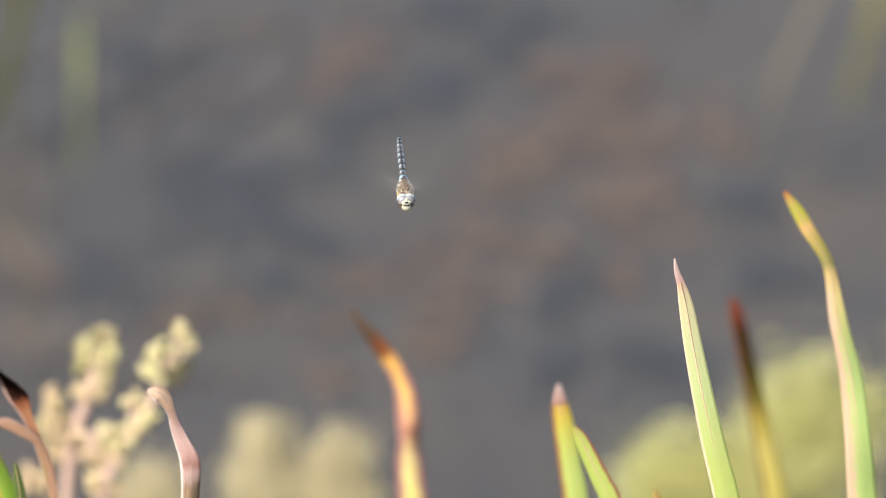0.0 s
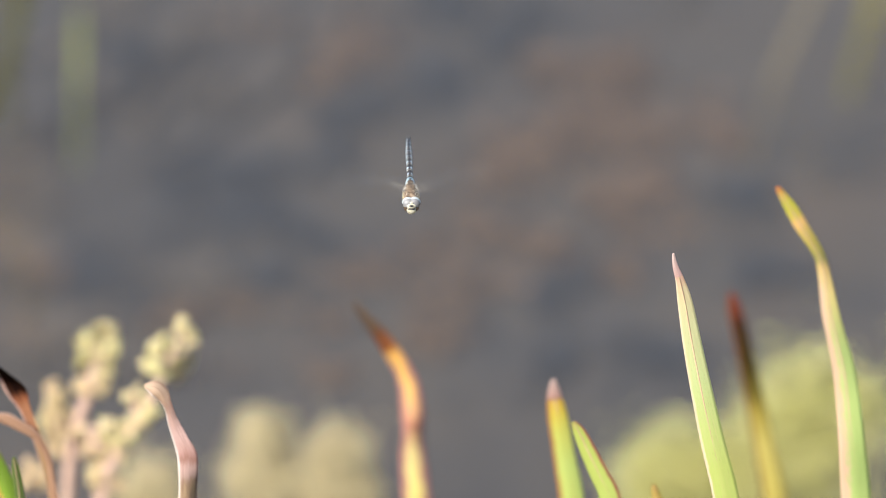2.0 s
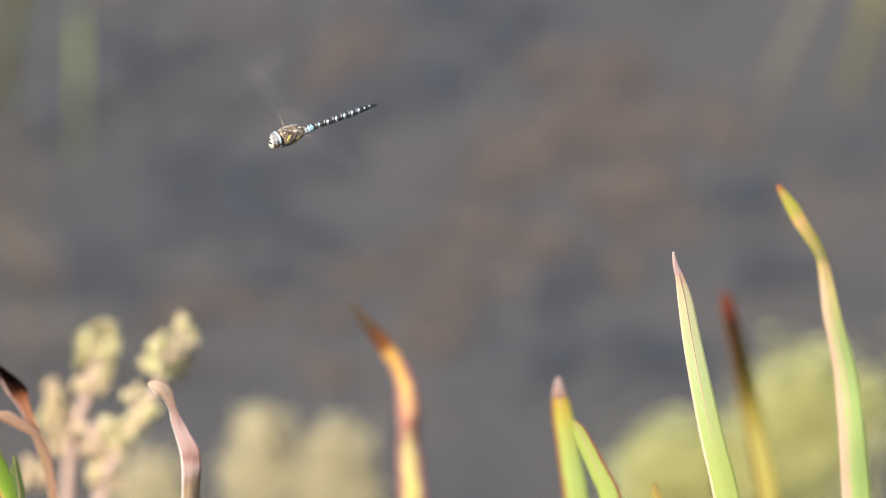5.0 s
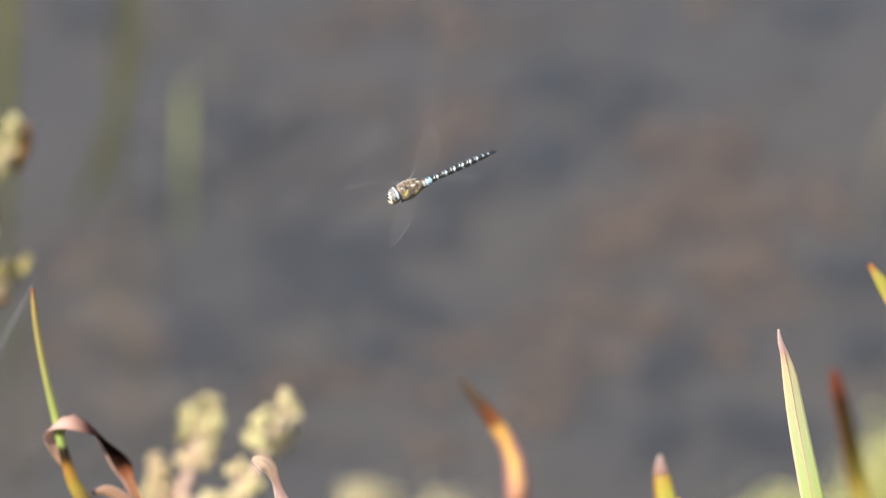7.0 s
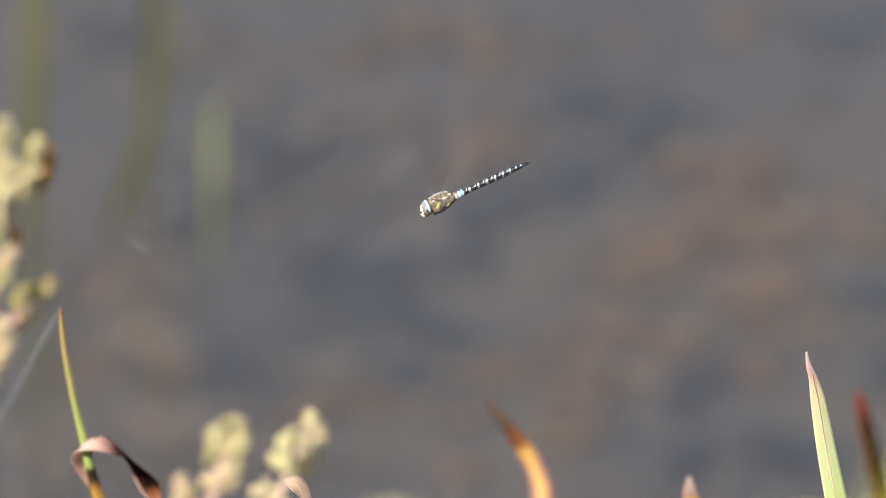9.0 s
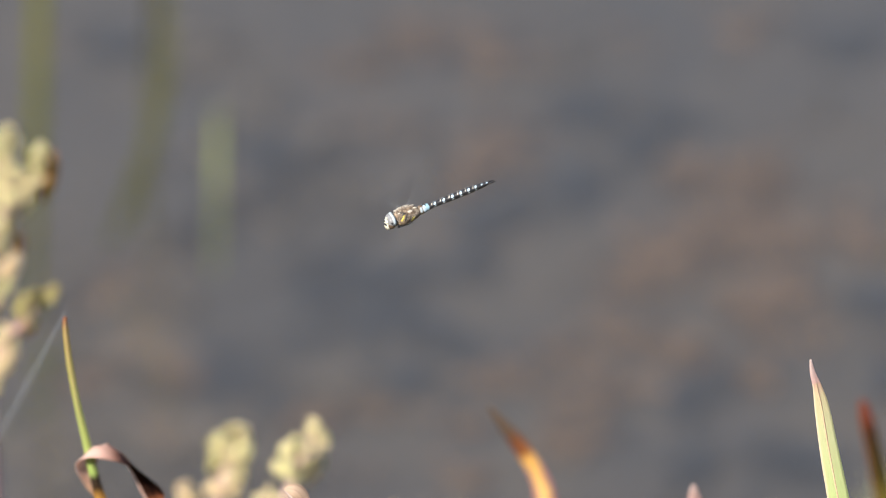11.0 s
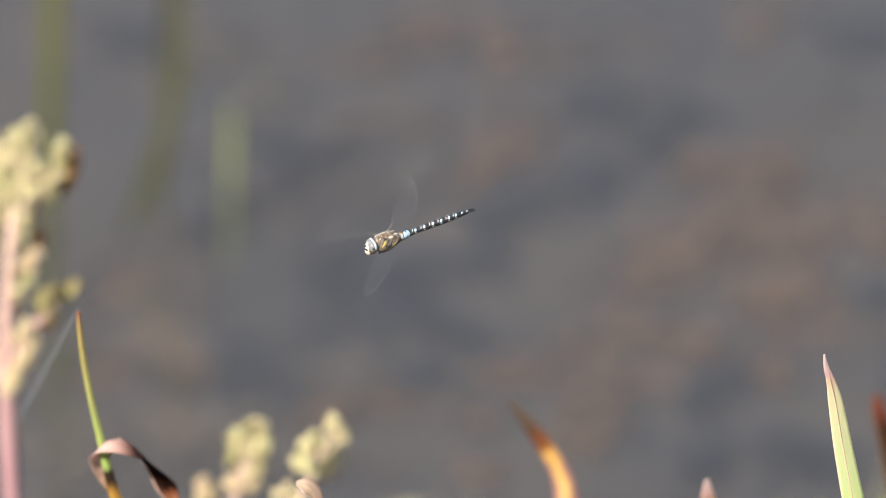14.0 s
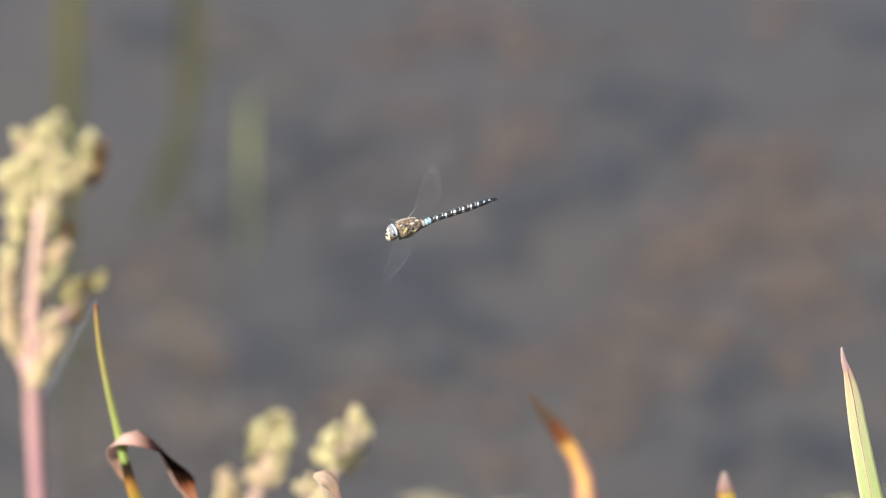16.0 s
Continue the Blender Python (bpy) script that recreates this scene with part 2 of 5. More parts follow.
TIP_DRY = blade_mat("withered_tip", [(0.0, (0.74, 0.58, 0.55)), (0.04, (0.66, 0.46, 0.44)), (0.065, (0.62, 0.38, 0.36)), (0.1, (0.68, 0.48, 0.40))], streak=(0.85, 0.74, 0.72), streak_amount=0.5, crinkle=0.6)
GREY_TIP = blade_mat("grey_pink_tip", [(0.0, (0.56, 0.43, 0.41)), (0.045, (0.50, 0.31, 0.28)), (0.068, (0.22, 0.09, 0.06)), (0.095, (0.56, 0.38, 0.10))], crinkle=0.5)
# the near-white margin paints the highlight along the leaf's folded edge
PINK_LEAF = blade_mat("withered_salmon", [(0.0, (0.70, 0.53, 0.39)), (0.06, (0.66, 0.47, 0.34)), (0.085, (0.52, 0.34, 0.27)), (0.13, (0.64, 0.44, 0.40)), (0.17, (0.72, 0.52, 0.49)), (0.21, (0.60, 0.38, 0.35)), (0.235, (0.42, 0.23, 0.19)), (0.26, (0.66, 0.46, 0.43)), (0.285, (0.66, 0.48, 0.43)), (0.30, (0.52, 0.36, 0.25)), (0.32, (0.60, 0.44, 0.28)), (1.0, (0.5, 0.35, 0.2))], (0.84, 0.76, 0.73), 0.10, -1, (0.36, 0.18, 0.15), 0.75, crinkle=3.0, grain=1.8)
ARCH_DRY = blade_mat("withered_tan_orange", [(0.0, (0.46, 0.28, 0.19)), (0.12, (0.50, 0.30, 0.20)), (1.0, (0.44, 0.27, 0.16))], (0.66, 0.46, 0.37), 0.08, 1, (0.34, 0.16, 0.09), 0.8, crinkle=2.0, grain=1.6)
# pale pink arch stops and margin carry the sunlit highlights in the colour
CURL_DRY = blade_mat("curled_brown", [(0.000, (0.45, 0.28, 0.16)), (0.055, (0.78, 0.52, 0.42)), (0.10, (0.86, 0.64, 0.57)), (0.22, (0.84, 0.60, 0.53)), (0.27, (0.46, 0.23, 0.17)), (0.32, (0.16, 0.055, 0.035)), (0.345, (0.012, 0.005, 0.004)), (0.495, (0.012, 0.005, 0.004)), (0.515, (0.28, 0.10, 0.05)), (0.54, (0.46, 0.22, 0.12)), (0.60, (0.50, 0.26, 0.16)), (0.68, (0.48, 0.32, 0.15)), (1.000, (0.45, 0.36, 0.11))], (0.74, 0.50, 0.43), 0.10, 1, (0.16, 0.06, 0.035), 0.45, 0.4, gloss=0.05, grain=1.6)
PALE_GREEN = blade_mat("pale_green_leaf", [(0.0, (0.66, 0.42, 0.36)), (0.07, (0.66, 0.44, 0.34)), (0.10, (0.68, 0.60, 0.38)), (0.2, (0.64, 0.66, 0.38)), (0.36, (0.58, 0.68, 0.32)), (0.46, (0.56, 0.66, 0.25)), (0.6, (0.52, 0.62, 0.18)), (1.0, (0.40, 0.52, 0.12))], (0.80, 0.68, 0.50), 0.10, -1, (0.74, 0.56, 0.36), 0.4)
GREEN_YELLOW = blade_mat("green_yellow_leaf", [(0.0, (0.50, 0.14, 0.05)), (0.022, (0.60, 0.42, 0.10)), (0.05, (0.52, 0.52, 0.06)), (0.085, (0.58, 0.50, 0.09)), (0.105, (0.84, 0.54, 0.22)), (0.13, (0.60, 0.46, 0.14)), (0.17, (0.46, 0.40, 0.09)), (0.21, (0.32, 0.31, 0.10)), (0.235, (0.70, 0.52, 0.22)), (0.30, (0.72, 0.60, 0.26)), (0.38, (0.58, 0.60, 0.24)), (0.46, (0.50, 0.64, 0.24)), (1.0, (0.46, 0.62, 0.20))], (0.74, 0.54, 0.38), 0.32, -1, (0.74, 0.60, 0.24), 0.3, edge_from=0.27)
ORANGE = blade_mat("orange_leaf", [(0.0, (0.13, 0.10, 0.08)), (0.09, (0.10, 0.070, 0.052)), (0.12, (0.14, 0.045, 0.022)), (0.165, (0.20, 0.05, 0.015)), (0.192, (0.80, 0.47, 0.12)), (0.31, (0.90, 0.60, 0.22)), (0.375, (0.84, 0.49, 0.28)), (0.42, (0.56, 0.26, 0.18)), (0.445, (0.82, 0.56, 0.30)), (0.49, (0.82, 0.70, 0.33)), (0.6, (0.78, 0.70, 0.26)), (1.0, (0.60, 0.55, 0.12))], (0.46, 0.22, 0.20), 0.24, 0, (0.80, 0.42, 0.20), 0.4, edge_from=0.2, grain=1.5)
BROWN_DARK = blade_mat("brown_olive_leaf", [(0.0, (0.20, 0.05, 0.035)), (0.05, (0.16, 0.035, 0.022)), (0.10, (0.035, 0.013, 0.008)), (0.16, (0.026, 0.016, 0.006)), (0.24, (0.050, 0.038, 0.007)), (0.31, (0.12, 0.10, 0.018)), (0.38, (0.36, 0.29, 0.06)), (0.48, (0.52, 0.45, 0.13)), (1.0, (0.5, 0.42, 0.08))], (0.14, 0.05, 0.02), 0.15, -1, (0.22, 0.14, 0.03), 0.4, lucent=0.15, grain=1.5)
FRESH = blade_mat("fresh_green_leaf", [(0.0, (0.45, 0.40, 0.10)), (0.03, (0.50, 0.58, 0.14)), (0.4, (0.50, 0.62, 0.18)), (1.0, (0.32, 0.48, 0.10))], (0.38, 0.16, 0.10), 0.16, 1, (0.5, 0.55, 0.2), 0.3)
FRESH_LEFT = blade_mat("green_leaf_red_margin", [(0.0, (0.35, 0.14, 0.1)), (0.06, (0.62, 0.40, 0.07)), (0.10, (0.62, 0.52, 0.08)), (0.15, (0.56, 0.60, 0.14)), (0.25, (0.52, 0.63, 0.19)), (1.0, (0.40, 0.56, 0.14))], (0.40, 0.20, 0.07), 0.16, -1, (0.70, 0.56, 0.14), 0.5, grain=1.6)
STEMLIKE = blade_mat("rolled_green_leaf", [(0.0, (0.35, 0.10, 0.05)), (0.035, (0.44, 0.30, 0.08)), (0.15, (0.44, 0.40, 0.12)), (0.28, (0.42, 0.47, 0.14)), (0.445, (0.42, 0.56, 0.16)), (0.456, (0.015, 0.009, 0.006)), (0.486, (0.035, 0.014, 0.006)), (0.515, (0.52, 0.26, 0.05)), (0.57, (0.44, 0.33, 0.06)), (0.63, (0.30, 0.17, 0.06)), (0.67, (0.34, 0.24, 0.06)), (0.72, (0.22, 0.36, 0.04)), (1.0, (0.26, 0.46, 0.05))], (0.62, 0.46, 0.10), 0.22, -1, edge_from=0.66)
YELLOW_TIP = blade_mat("yellow_leaf_tip", [(0.0, (0.50, 0.32, 0.08)), (0.05, (0.60, 0.48, 0.10)), (1.0, (0.48, 0.50, 0.10))])
STEM_GREEN = blade_mat("dark_green_tip", [(0.0, (0.10, 0.16, 0.04)), (1.0, (0.16, 0.26, 0.05))])
RIB = plain_mat("straw_pink_rib", [(0.3, (0.52, 0.32, 0.23)), (0.55, (0.62, 0.45, 0.29)), (0.7, (0.60, 0.55, 0.30))], 200, 0.6)

strap_leaf("strap_leaf", "tall pale green strap leaf with pink withered tip", [
    ((0.1135, 4.3300, 0.8757), 0.0010, 10), ((0.1147, 4.3300, 0.8684), 0.0028, 10), ((0.1170, 4.3300, 0.8610), 0.0045, 4), ((0.1196, 4.3300, 0.8490), 0.0074, 2), ((0.1235, 4.3300, 0.8260), 0.0094, 0),
    ((0.1294, 4.3300, 0.7951), 0.0110, 0), ((0.1350, 4.3300, 0.7686), 0.0122, -2), ((0.1406, 4.3300, 0.7446), 0.0130, -4)], PALE_GREEN, 0.145, TIP_DRY, RIB, fold=0.16)
reed_r = strap_leaf("strap_leaf", "curved yellow-green strap leaf with a narrow waist", [
    ((0.1608, 4.1700, 0.9851), 0.0022, 0), ((0.1673, 4.1700, 0.9746), 0.0058, 0), ((0.1723, 4.1700, 0.9652), 0.0062, 0), ((0.1799, 4.1700, 0.9523), 0.0055, 12), ((0.1830, 4.1700, 0.9428), 0.0056, 12), ((0.1866, 4.1700, 0.9210), 0.0083, 0),
    ((0.1901, 4.1700, 0.9050), 0.0092, 0), ((0.1939, 4.1700, 0.8871), 0.0109, 0), ((0.1970, 4.1700, 0.8609), 0.0123, 0), ((0.2001, 4.1700, 0.8243), 0.0141, 0)], GREEN_YELLOW, fold=0.15, wave=0.08)
reed_b = strap_leaf("strap_leaf", "dark brown strap leaf turning olive yellow below", [
    ((0.1610, 4.9000, 0.5850), 0.0033, 0), ((0.1634, 4.9000, 0.5738), 0.0079, 0), ((0.1680, 4.9000, 0.5529), 0.0088, 5), ((0.1738, 4.9000, 0.5250), 0.0101, 5), ((0.1802, 4.9000, 0.4934), 0.0121, 0), ((0.1864, 4.9000, 0.4609), 0.0132, 0)], BROWN_DARK, rib=BROWN_DARK)
brown = strap_leaf("strap_leaf", "bent orange strap leaf with a brown withered tip", [
    ((-0.0508, 4.8000, 0.6264), 0.0034, -40), ((-0.0419, 4.8000, 0.6138), 0.0079, -30), ((-0.0324, 4.8000, 0.6002), 0.0096, -20), ((-0.0219, 4.8000, 0.5803), 0.0116, -10), ((-0.0189, 4.8000, 0.5604), 0.0130, 0),
    ((-0.0188, 4.8000, 0.5455), 0.0122, 18), ((-0.0186, 4.8000, 0.5330), 0.0138, 0), ((-0.0168, 4.8000, 0.5107), 0.0156, -5)], ORANGE, rib=ORANGE, fold=0.3, wave=0.05)
reed_c = strap_leaf("strap_leaf", "short green strap leaf with red margin and grey-pink tip", [
    ((0.0605, 4.5878, 0.6828), 0.0022, 0), ((0.0611, 4.5878, 0.6724), 0.0078, 0), ((0.0629, 4.5878, 0.6599), 0.0108, 0), ((0.0664, 4.5878, 0.6368), 0.0118, 0), ((0.0697, 4.5878, 0.6162), 0.0132, 0)], FRESH_LEFT, 0.125, GREY_TIP)
strap_leaf("strap_leaf", "fresh green strap leaf with a torn straw margin", [
    ((0.0665, 4.4300, 0.7350), 0.0020, 0), ((0.0694, 4.4300, 0.7299), 0.0060, 0), ((0.0741, 4.4300, 0.7191), 0.0086, -8), ((0.0802, 4.4300, 0.7051), 0.0102, -10), ((0.0848, 4.4300, 0.6948), 0.0110, -10)], FRESH)
strap_leaf("strap_leaf", "small yellow strap leaf just showing its tip", [
    ((0.1091, 4.5000, 0.6649), 0.0015, 0), ((0.1103, 4.5000, 0.6601), 0.004, 0), ((0.1119, 4.5000, 0.6519), 0.005, 0)], YELLOW_TIP)
leaf = strap_leaf("withered_leaf", "withered pink strap leaf bent over at its top", [
    ((-0.1476, 4.3820, 0.7784), 0.0016, 0), ((-0.1450, 4.3820, 0.7780), 0.0047, 0), ((-0.1421, 4.3820, 0.7768), 0.0073, 8), ((-0.1394, 4.3820, 0.7740), 0.0073, 0), ((-0.1372, 4.3820, 0.7692), 0.0054, -20), ((-0.1352, 4.3820, 0.7639), 0.0048, -10),
    ((-0.1336, 4.3820, 0.7586), 0.0057, 10), ((-0.1305, 4.3820, 0.7502), 0.0079, 6), ((-0.1271, 4.3820, 0.7413), 0.0102, 4), ((-0.1262, 4.3820, 0.7333), 0.0099, -6), ((-0.1265, 4.3820, 0.7254), 0.0092, 0), ((-0.1268, 4.3820, 0.7156), 0.0092, 0)], PINK_LEAF, 0, None, None, wave=0.30, fold=0.45, seed=2)
strap_leaf("rolled_leaf", "narrow rolled green leaf with a dark scar", [
    ((-0.2609, 4.4908, 0.8216), 0.0017, 0), ((-0.2607, 4.4908, 0.8146), 0.0027, 0), ((-0.2589, 4.4908, 0.7956), 0.0033, 0), ((-0.2552, 4.4908, 0.7718), 0.0035, 0), ((-0.2507, 4.4908, 0.7495), 0.0042, 0), ((-0.2466, 4.4908, 0.7287), 0.0050, 10),
    ((-0.2423, 4.4908, 0.7127), 0.0066, 0), ((-0.2379, 4.4908, 0.7033), 0.0080, 14), ((-0.2286, 4.4908, 0.6798), 0.0104, 0), ((-0.2220, 4.4908, 0.6620), 0.0100, 0)], STEMLIKE, fold=0.5)
# the leaf colour turns near-black over a stretch partway down
strap_leaf("withered_leaf", "curled withered leaf, near-black midway, arching over", [
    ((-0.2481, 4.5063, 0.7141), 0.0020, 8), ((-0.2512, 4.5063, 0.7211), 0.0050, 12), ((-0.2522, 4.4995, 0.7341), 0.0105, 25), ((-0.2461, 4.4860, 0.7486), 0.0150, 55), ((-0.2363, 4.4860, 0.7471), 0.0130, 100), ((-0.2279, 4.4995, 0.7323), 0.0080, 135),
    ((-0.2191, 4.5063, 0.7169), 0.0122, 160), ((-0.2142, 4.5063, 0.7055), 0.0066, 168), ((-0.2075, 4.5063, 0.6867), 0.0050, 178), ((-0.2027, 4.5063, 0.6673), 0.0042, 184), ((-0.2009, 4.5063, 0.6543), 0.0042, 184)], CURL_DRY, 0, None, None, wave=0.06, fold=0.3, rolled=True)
strap_leaf("withered_leaf", "thin arching withered leaf of pale orange pink", [
    ((-0.2330, 4.5000, 0.7012), 0.0030, 30), ((-0.2248, 4.5000, 0.7031), 0.0058, 20), ((-0.2156, 4.5000, 0.6980), 0.0052, 10), ((-0.2076, 4.5000, 0.6915), 0.0040, 0), ((-0.2025, 4.5000, 0.6793), 0.0040, 0), ((-0.2009, 4.5000, 0.6689), 0.0042, 0)], ARCH_DRY, 0, None, None, wave=0.15, fold=0.4)


strap_leaf("strap_leaf", "small dark green leaf tip beside a bigger leaf", [
    ((-0.2160, 4.4200, 0.7202), 0.0012, 0), ((-0.2155, 4.4200, 0.7158), 0.0035, 0), ((-0.2148, 4.4200, 0.7100), 0.0045, 0), ((-0.2136, 4.4200, 0.6998), 0.0050, 0)], STEM_GREEN)


# ---- dock plants with seed heads ----
def seed_mat(name, stops, joined=False):
    m, nt, n, l, p = nodes_of(name)
    g = n.new("ShaderNodeNewGeometry").outputs["Random Per Island"] if joined else n.new("ShaderNodeObjectInfo").outputs["Random"]
    c = ramp(nt, stops, g)
    c = mixed(nt, math_of(nt, "MULTIPLY", noise_of(nt, 700 if joined else 2.0, 3), 0.35), c, (0.38, 0.30, 0.16))
    l.new(c, p.inputs["Base Color"])
    p.inputs["Roughness"].default_value = 0.6
    bumped(nt, p, noise_of(nt, 1200 if joined else 3.5, 2), 0.4, 0.0004)
    leafy(nt, p, c, 0.35)
    return m


SEED = seed_mat("buff_green_seeds", [(0.0, (0.86, 0.74, 0.46)), (0.3, (0.85, 0.78, 0.44)), (0.55, (0.76, 0.75, 0.38)), (0.80, (0.88, 0.75, 0.52)), (0.91, (0.56, 0.51, 0.23)), (1.0, (0.38, 0.35, 0.14))])
SEED_PEACH = seed_mat("peach_buff_seeds", [(0.0, (0.84, 0.67, 0.43)), (0.4, (0.82, 0.71, 0.41)), (0.7, (0.86, 0.67, 0.47)), (1.0, (0.68, 0.56, 0.30))])
# darker copy of the seeds, with the lower shoot's shade in its colour
SEED_SHADED = seed_mat("shaded_olive_seeds", [(0.0, (0.50, 0.46, 0.18)), (0.4, (0.58, 0.52, 0.22)), (0.75, (0.42, 0.34, 0.14)), (1.0, (0.30, 0.20, 0.08))])
SEED_FAR = seed_mat("cream_seeds", [(0.0, (0.76, 0.67, 0.45)), (1.0, (0.73, 0.68, 0.44))], True)


def tall_stem_mat():
    """A dock stem, pink below and paling to peach among the seeds."""
    m = plain_mat("pink_stem", [(0.3, (0.50, 0.26, 0.29)), (0.55, (0.58, 0.33, 0.34)), (0.75, (0.60, 0.40, 0.34))], 60, 0.5, 0.3, 0.0004)
    nt = m.node_tree
    p = nt.nodes["Principled BSDF"]
    sep = nt.nodes.new("ShaderNodeSeparateXYZ")
    nt.links.new(nt.nodes.new("ShaderNodeTexCoord").outputs["Object"], sep.inputs[0])
    pale = ramp(nt, [(0.895, (0, 0, 0)), (0.985, (1, 1, 1))], sep.outputs[2])
    c = mixed(nt, pale, p.inputs["Base Color"].links[0].from_socket, (0.72, 0.50, 0.40))
    nt.links.new(c, p.inputs["Base Color"])
    leafy(nt, p, c, 0.15)
    return m


STEM_PINK = tall_stem_mat()
STEM_PEACH = plain_mat("peach_stem", [(0.3, (0.60, 0.40, 0.34)), (0.55, (0.70, 0.51, 0.42)), (0.75, (0.66, 0.54, 0.38))], 60, 0.5, 0.3, 0.0004, 0.2)
BARK_BROWN = plain_mat("brown_bract", [(0.3, (0.36, 0.15, 0.045)), (0.7, (0.52, 0.25, 0.09))], 150, 0.7)


def seed_meshes(material, count, seed):
    """A few lumpy seeds of unit size that all the plants share."""
    rnd = random.Random(seed)
    made = []
    for k in range(count):
        bm = bmesh.new()
        bmesh.ops.create_icosphere(bm, subdivisions=1, radius=1.0, matrix=Matrix.Diagonal((1, 0.85, rnd.uniform(0.95, 1.3), 1)))
        for v in bm.verts:
            v.co += Vector((rnd.uniform(-1, 1), rnd.uniform(-1, 1), rnd.uniform(-1, 1))) * 0.12
        me = bpy.data.meshes.new("seed")
        bm.to_mesh(me)
        bm.free()
        for f in me.polygons:
            f.use_smooth = True
        me.materials.append(material)
        made.append(me)
    return made


def seed_places(centre, rx, rz, lean, rnd, size, crowd):
    """Places and sizes of the seeds of a tight raceme about a leaning axis."""
    axis = Vector((math.sin(radians(lean)), 0, math.cos(radians(lean))))
    for i in range(int(crowd * 2.2 * rx * rz / (size * size)) + 5):
        while True:
            q = Vector((rnd.uniform(-1, 1), rnd.uniform(-1, 1), rnd.uniform(-1, 1)))
            if 0.3 < q.length < 1.12:
                break
        taper = 1.0 - 0.35 * max(0, q.z)
        c = Vector(centre) + Vector((q.x * rx * taper, q.y * rx * taper, 0)) + axis * q.z * rz
        r = size * rnd.uniform(0.75, 1.25)
        yield Matrix.Translation(c) @ Euler((rnd.uniform(-1, 1), rnd.uniform(-1, 1), rnd.uniform(0, 6))).to_matrix().to_4x4() @ Matrix.Diagonal((r, r, r, 1))


SEEDS = seed_meshes(SEED, 6, 3)
PEACH_SEEDS = seed_meshes(SEED_PEACH, 6, 4)
SHADED_SEEDS = seed_meshes(SEED_SHADED, 6, 5)


def dock(label, stem, branches, clusters, seed, size=0.0020, group="dock plants", bracts=(), far=False, crowd=0.95, bark=None, peach_below=-9.0):
    """stem: (place, radius) from the top down; branches: lists of the same; clusters: (place, half width, half height, lean)."""
    rnd = random.Random(seed)
    bark = bark or STEM_PEACH
    rows = [(*p, r) for p, r in stem]
    x, y, z, r = rows[-1]
    g = ground_height(x, y) - 0.01
    base = (x, y, g)
    step = Vector(rows[-1][:3]) - Vector(rows[-2][:3])
    d, lean = max(step.length, 0.01), max(-0.3, min(0.3, step.x / max(0.006, -step.z)))
    while z > g:
        d *= 1.6
        dz = d if z - d * 1.8 > g else z - g + 0.001
        lean *= 0.72
        x, z, r = x + lean * dz, z - dz, r * 1.04
        rows.append((x, y, z, r))
    g, base = z, (x, y, z)
    ob = thing("dock_plant", base, label, "plant", group)
    part("stem", tube(rows, base, 12, 30, 0.05, seed), bark, ob, "pale pink ribbed stem")
    for b in branches:
        part("branch", tube([(*p, q) for p, q in b], base, 8, 10), bark, ob)
    for p, rx, rz, lean, *tone in clusters:
        tip = Vector(p) + Vector((math.sin(radians(lean)), 0, math.cos(radians(lean)))) * rz
        low = Vector(p) * 2 - tip
        if far:
            bm = bmesh.new()
            for i in range(int(6.5 * rx * rz / (size * size))):
                c = Vector(p) - Vector(base) + Vector((rnd.gauss(0, rx * 0.6), rnd.gauss(0, rx * 0.5), rnd.gauss(0, rz * 0.6)))
                bmesh.ops.create_icosphere(bm, subdivisions=1, radius=size * rnd.uniform(0.7, 1.2), matrix=Matrix.Translation(c))
            tagged(part("seed_head", bm, SEED_FAR, ob), kind="stuff")
            continue
        sprig = part("raceme", tube([(*tip, 0.0006), (*p, 0.0011), (*low, 0.0014)], base, 6, 6), bark, ob, "side shoot crowded with seeds")
        for m in seed_places(Vector(p) - Vector(base), rx, rz, lean, rnd, size, crowd):
            s = new("seed", rnd.choice(SHADED_SEEDS if tone else PEACH_SEEDS if p[2] < peach_below else SEEDS))
            s.parent = sprig
            s.matrix_basis = m
    for p, w, h, lean in bracts:
        pts = [(p[0] + math.sin(radians(lean)) * h * k, p[1], p[2] + math.cos(radians(lean)) * h * k, w * (1 - k * k) + 0.0006, 25, 0.5) for k in (1, 0.5, 0, -0.5, -1)]
        part("bract", ribbon(pts, base, steps=16), BARK_BROWN, ob, "dry brown bract or dark filler for shade")
    return ob


# clusters of the tall spike: x, z, half width, half height, lean
SPIKE_TOP = (
    (-0.2377, 1.2059, 0.0043, 0.0059, 15), (-0.2448, 1.2025, 0.0051, 0.0053, 20), (-0.2545, 1.1991, 0.0035, 0.0044, -10), (-0.2501, 1.1947, 0.0067, 0.0059, 0), (-0.2419, 1.1937, 0.0051, 0.0059, 0),
    (-0.2256, 1.1977, 0.0041, 0.0054, 15), (-0.2283, 1.1893, 0.0045, 0.0059, 15), (-0.2315, 1.1815, 0.0047, 0.0059, 20), (-0.2352, 1.1737, 0.0045, 0.0053, 20), (-0.2610, 1.1813, 0.0041, 0.0047, -20),
    (-0.2553, 1.1847, 0.0056, 0.0059, 0), (-0.2482, 1.1836, 0.0067, 0.0070, 0), (-0.2391, 1.1826, 0.0056, 0.0064, 0), (-0.2560, 1.1747, 0.0045, 0.0053, 0), (-0.2433, 1.1714, 0.0056, 0.0059, 0),
)
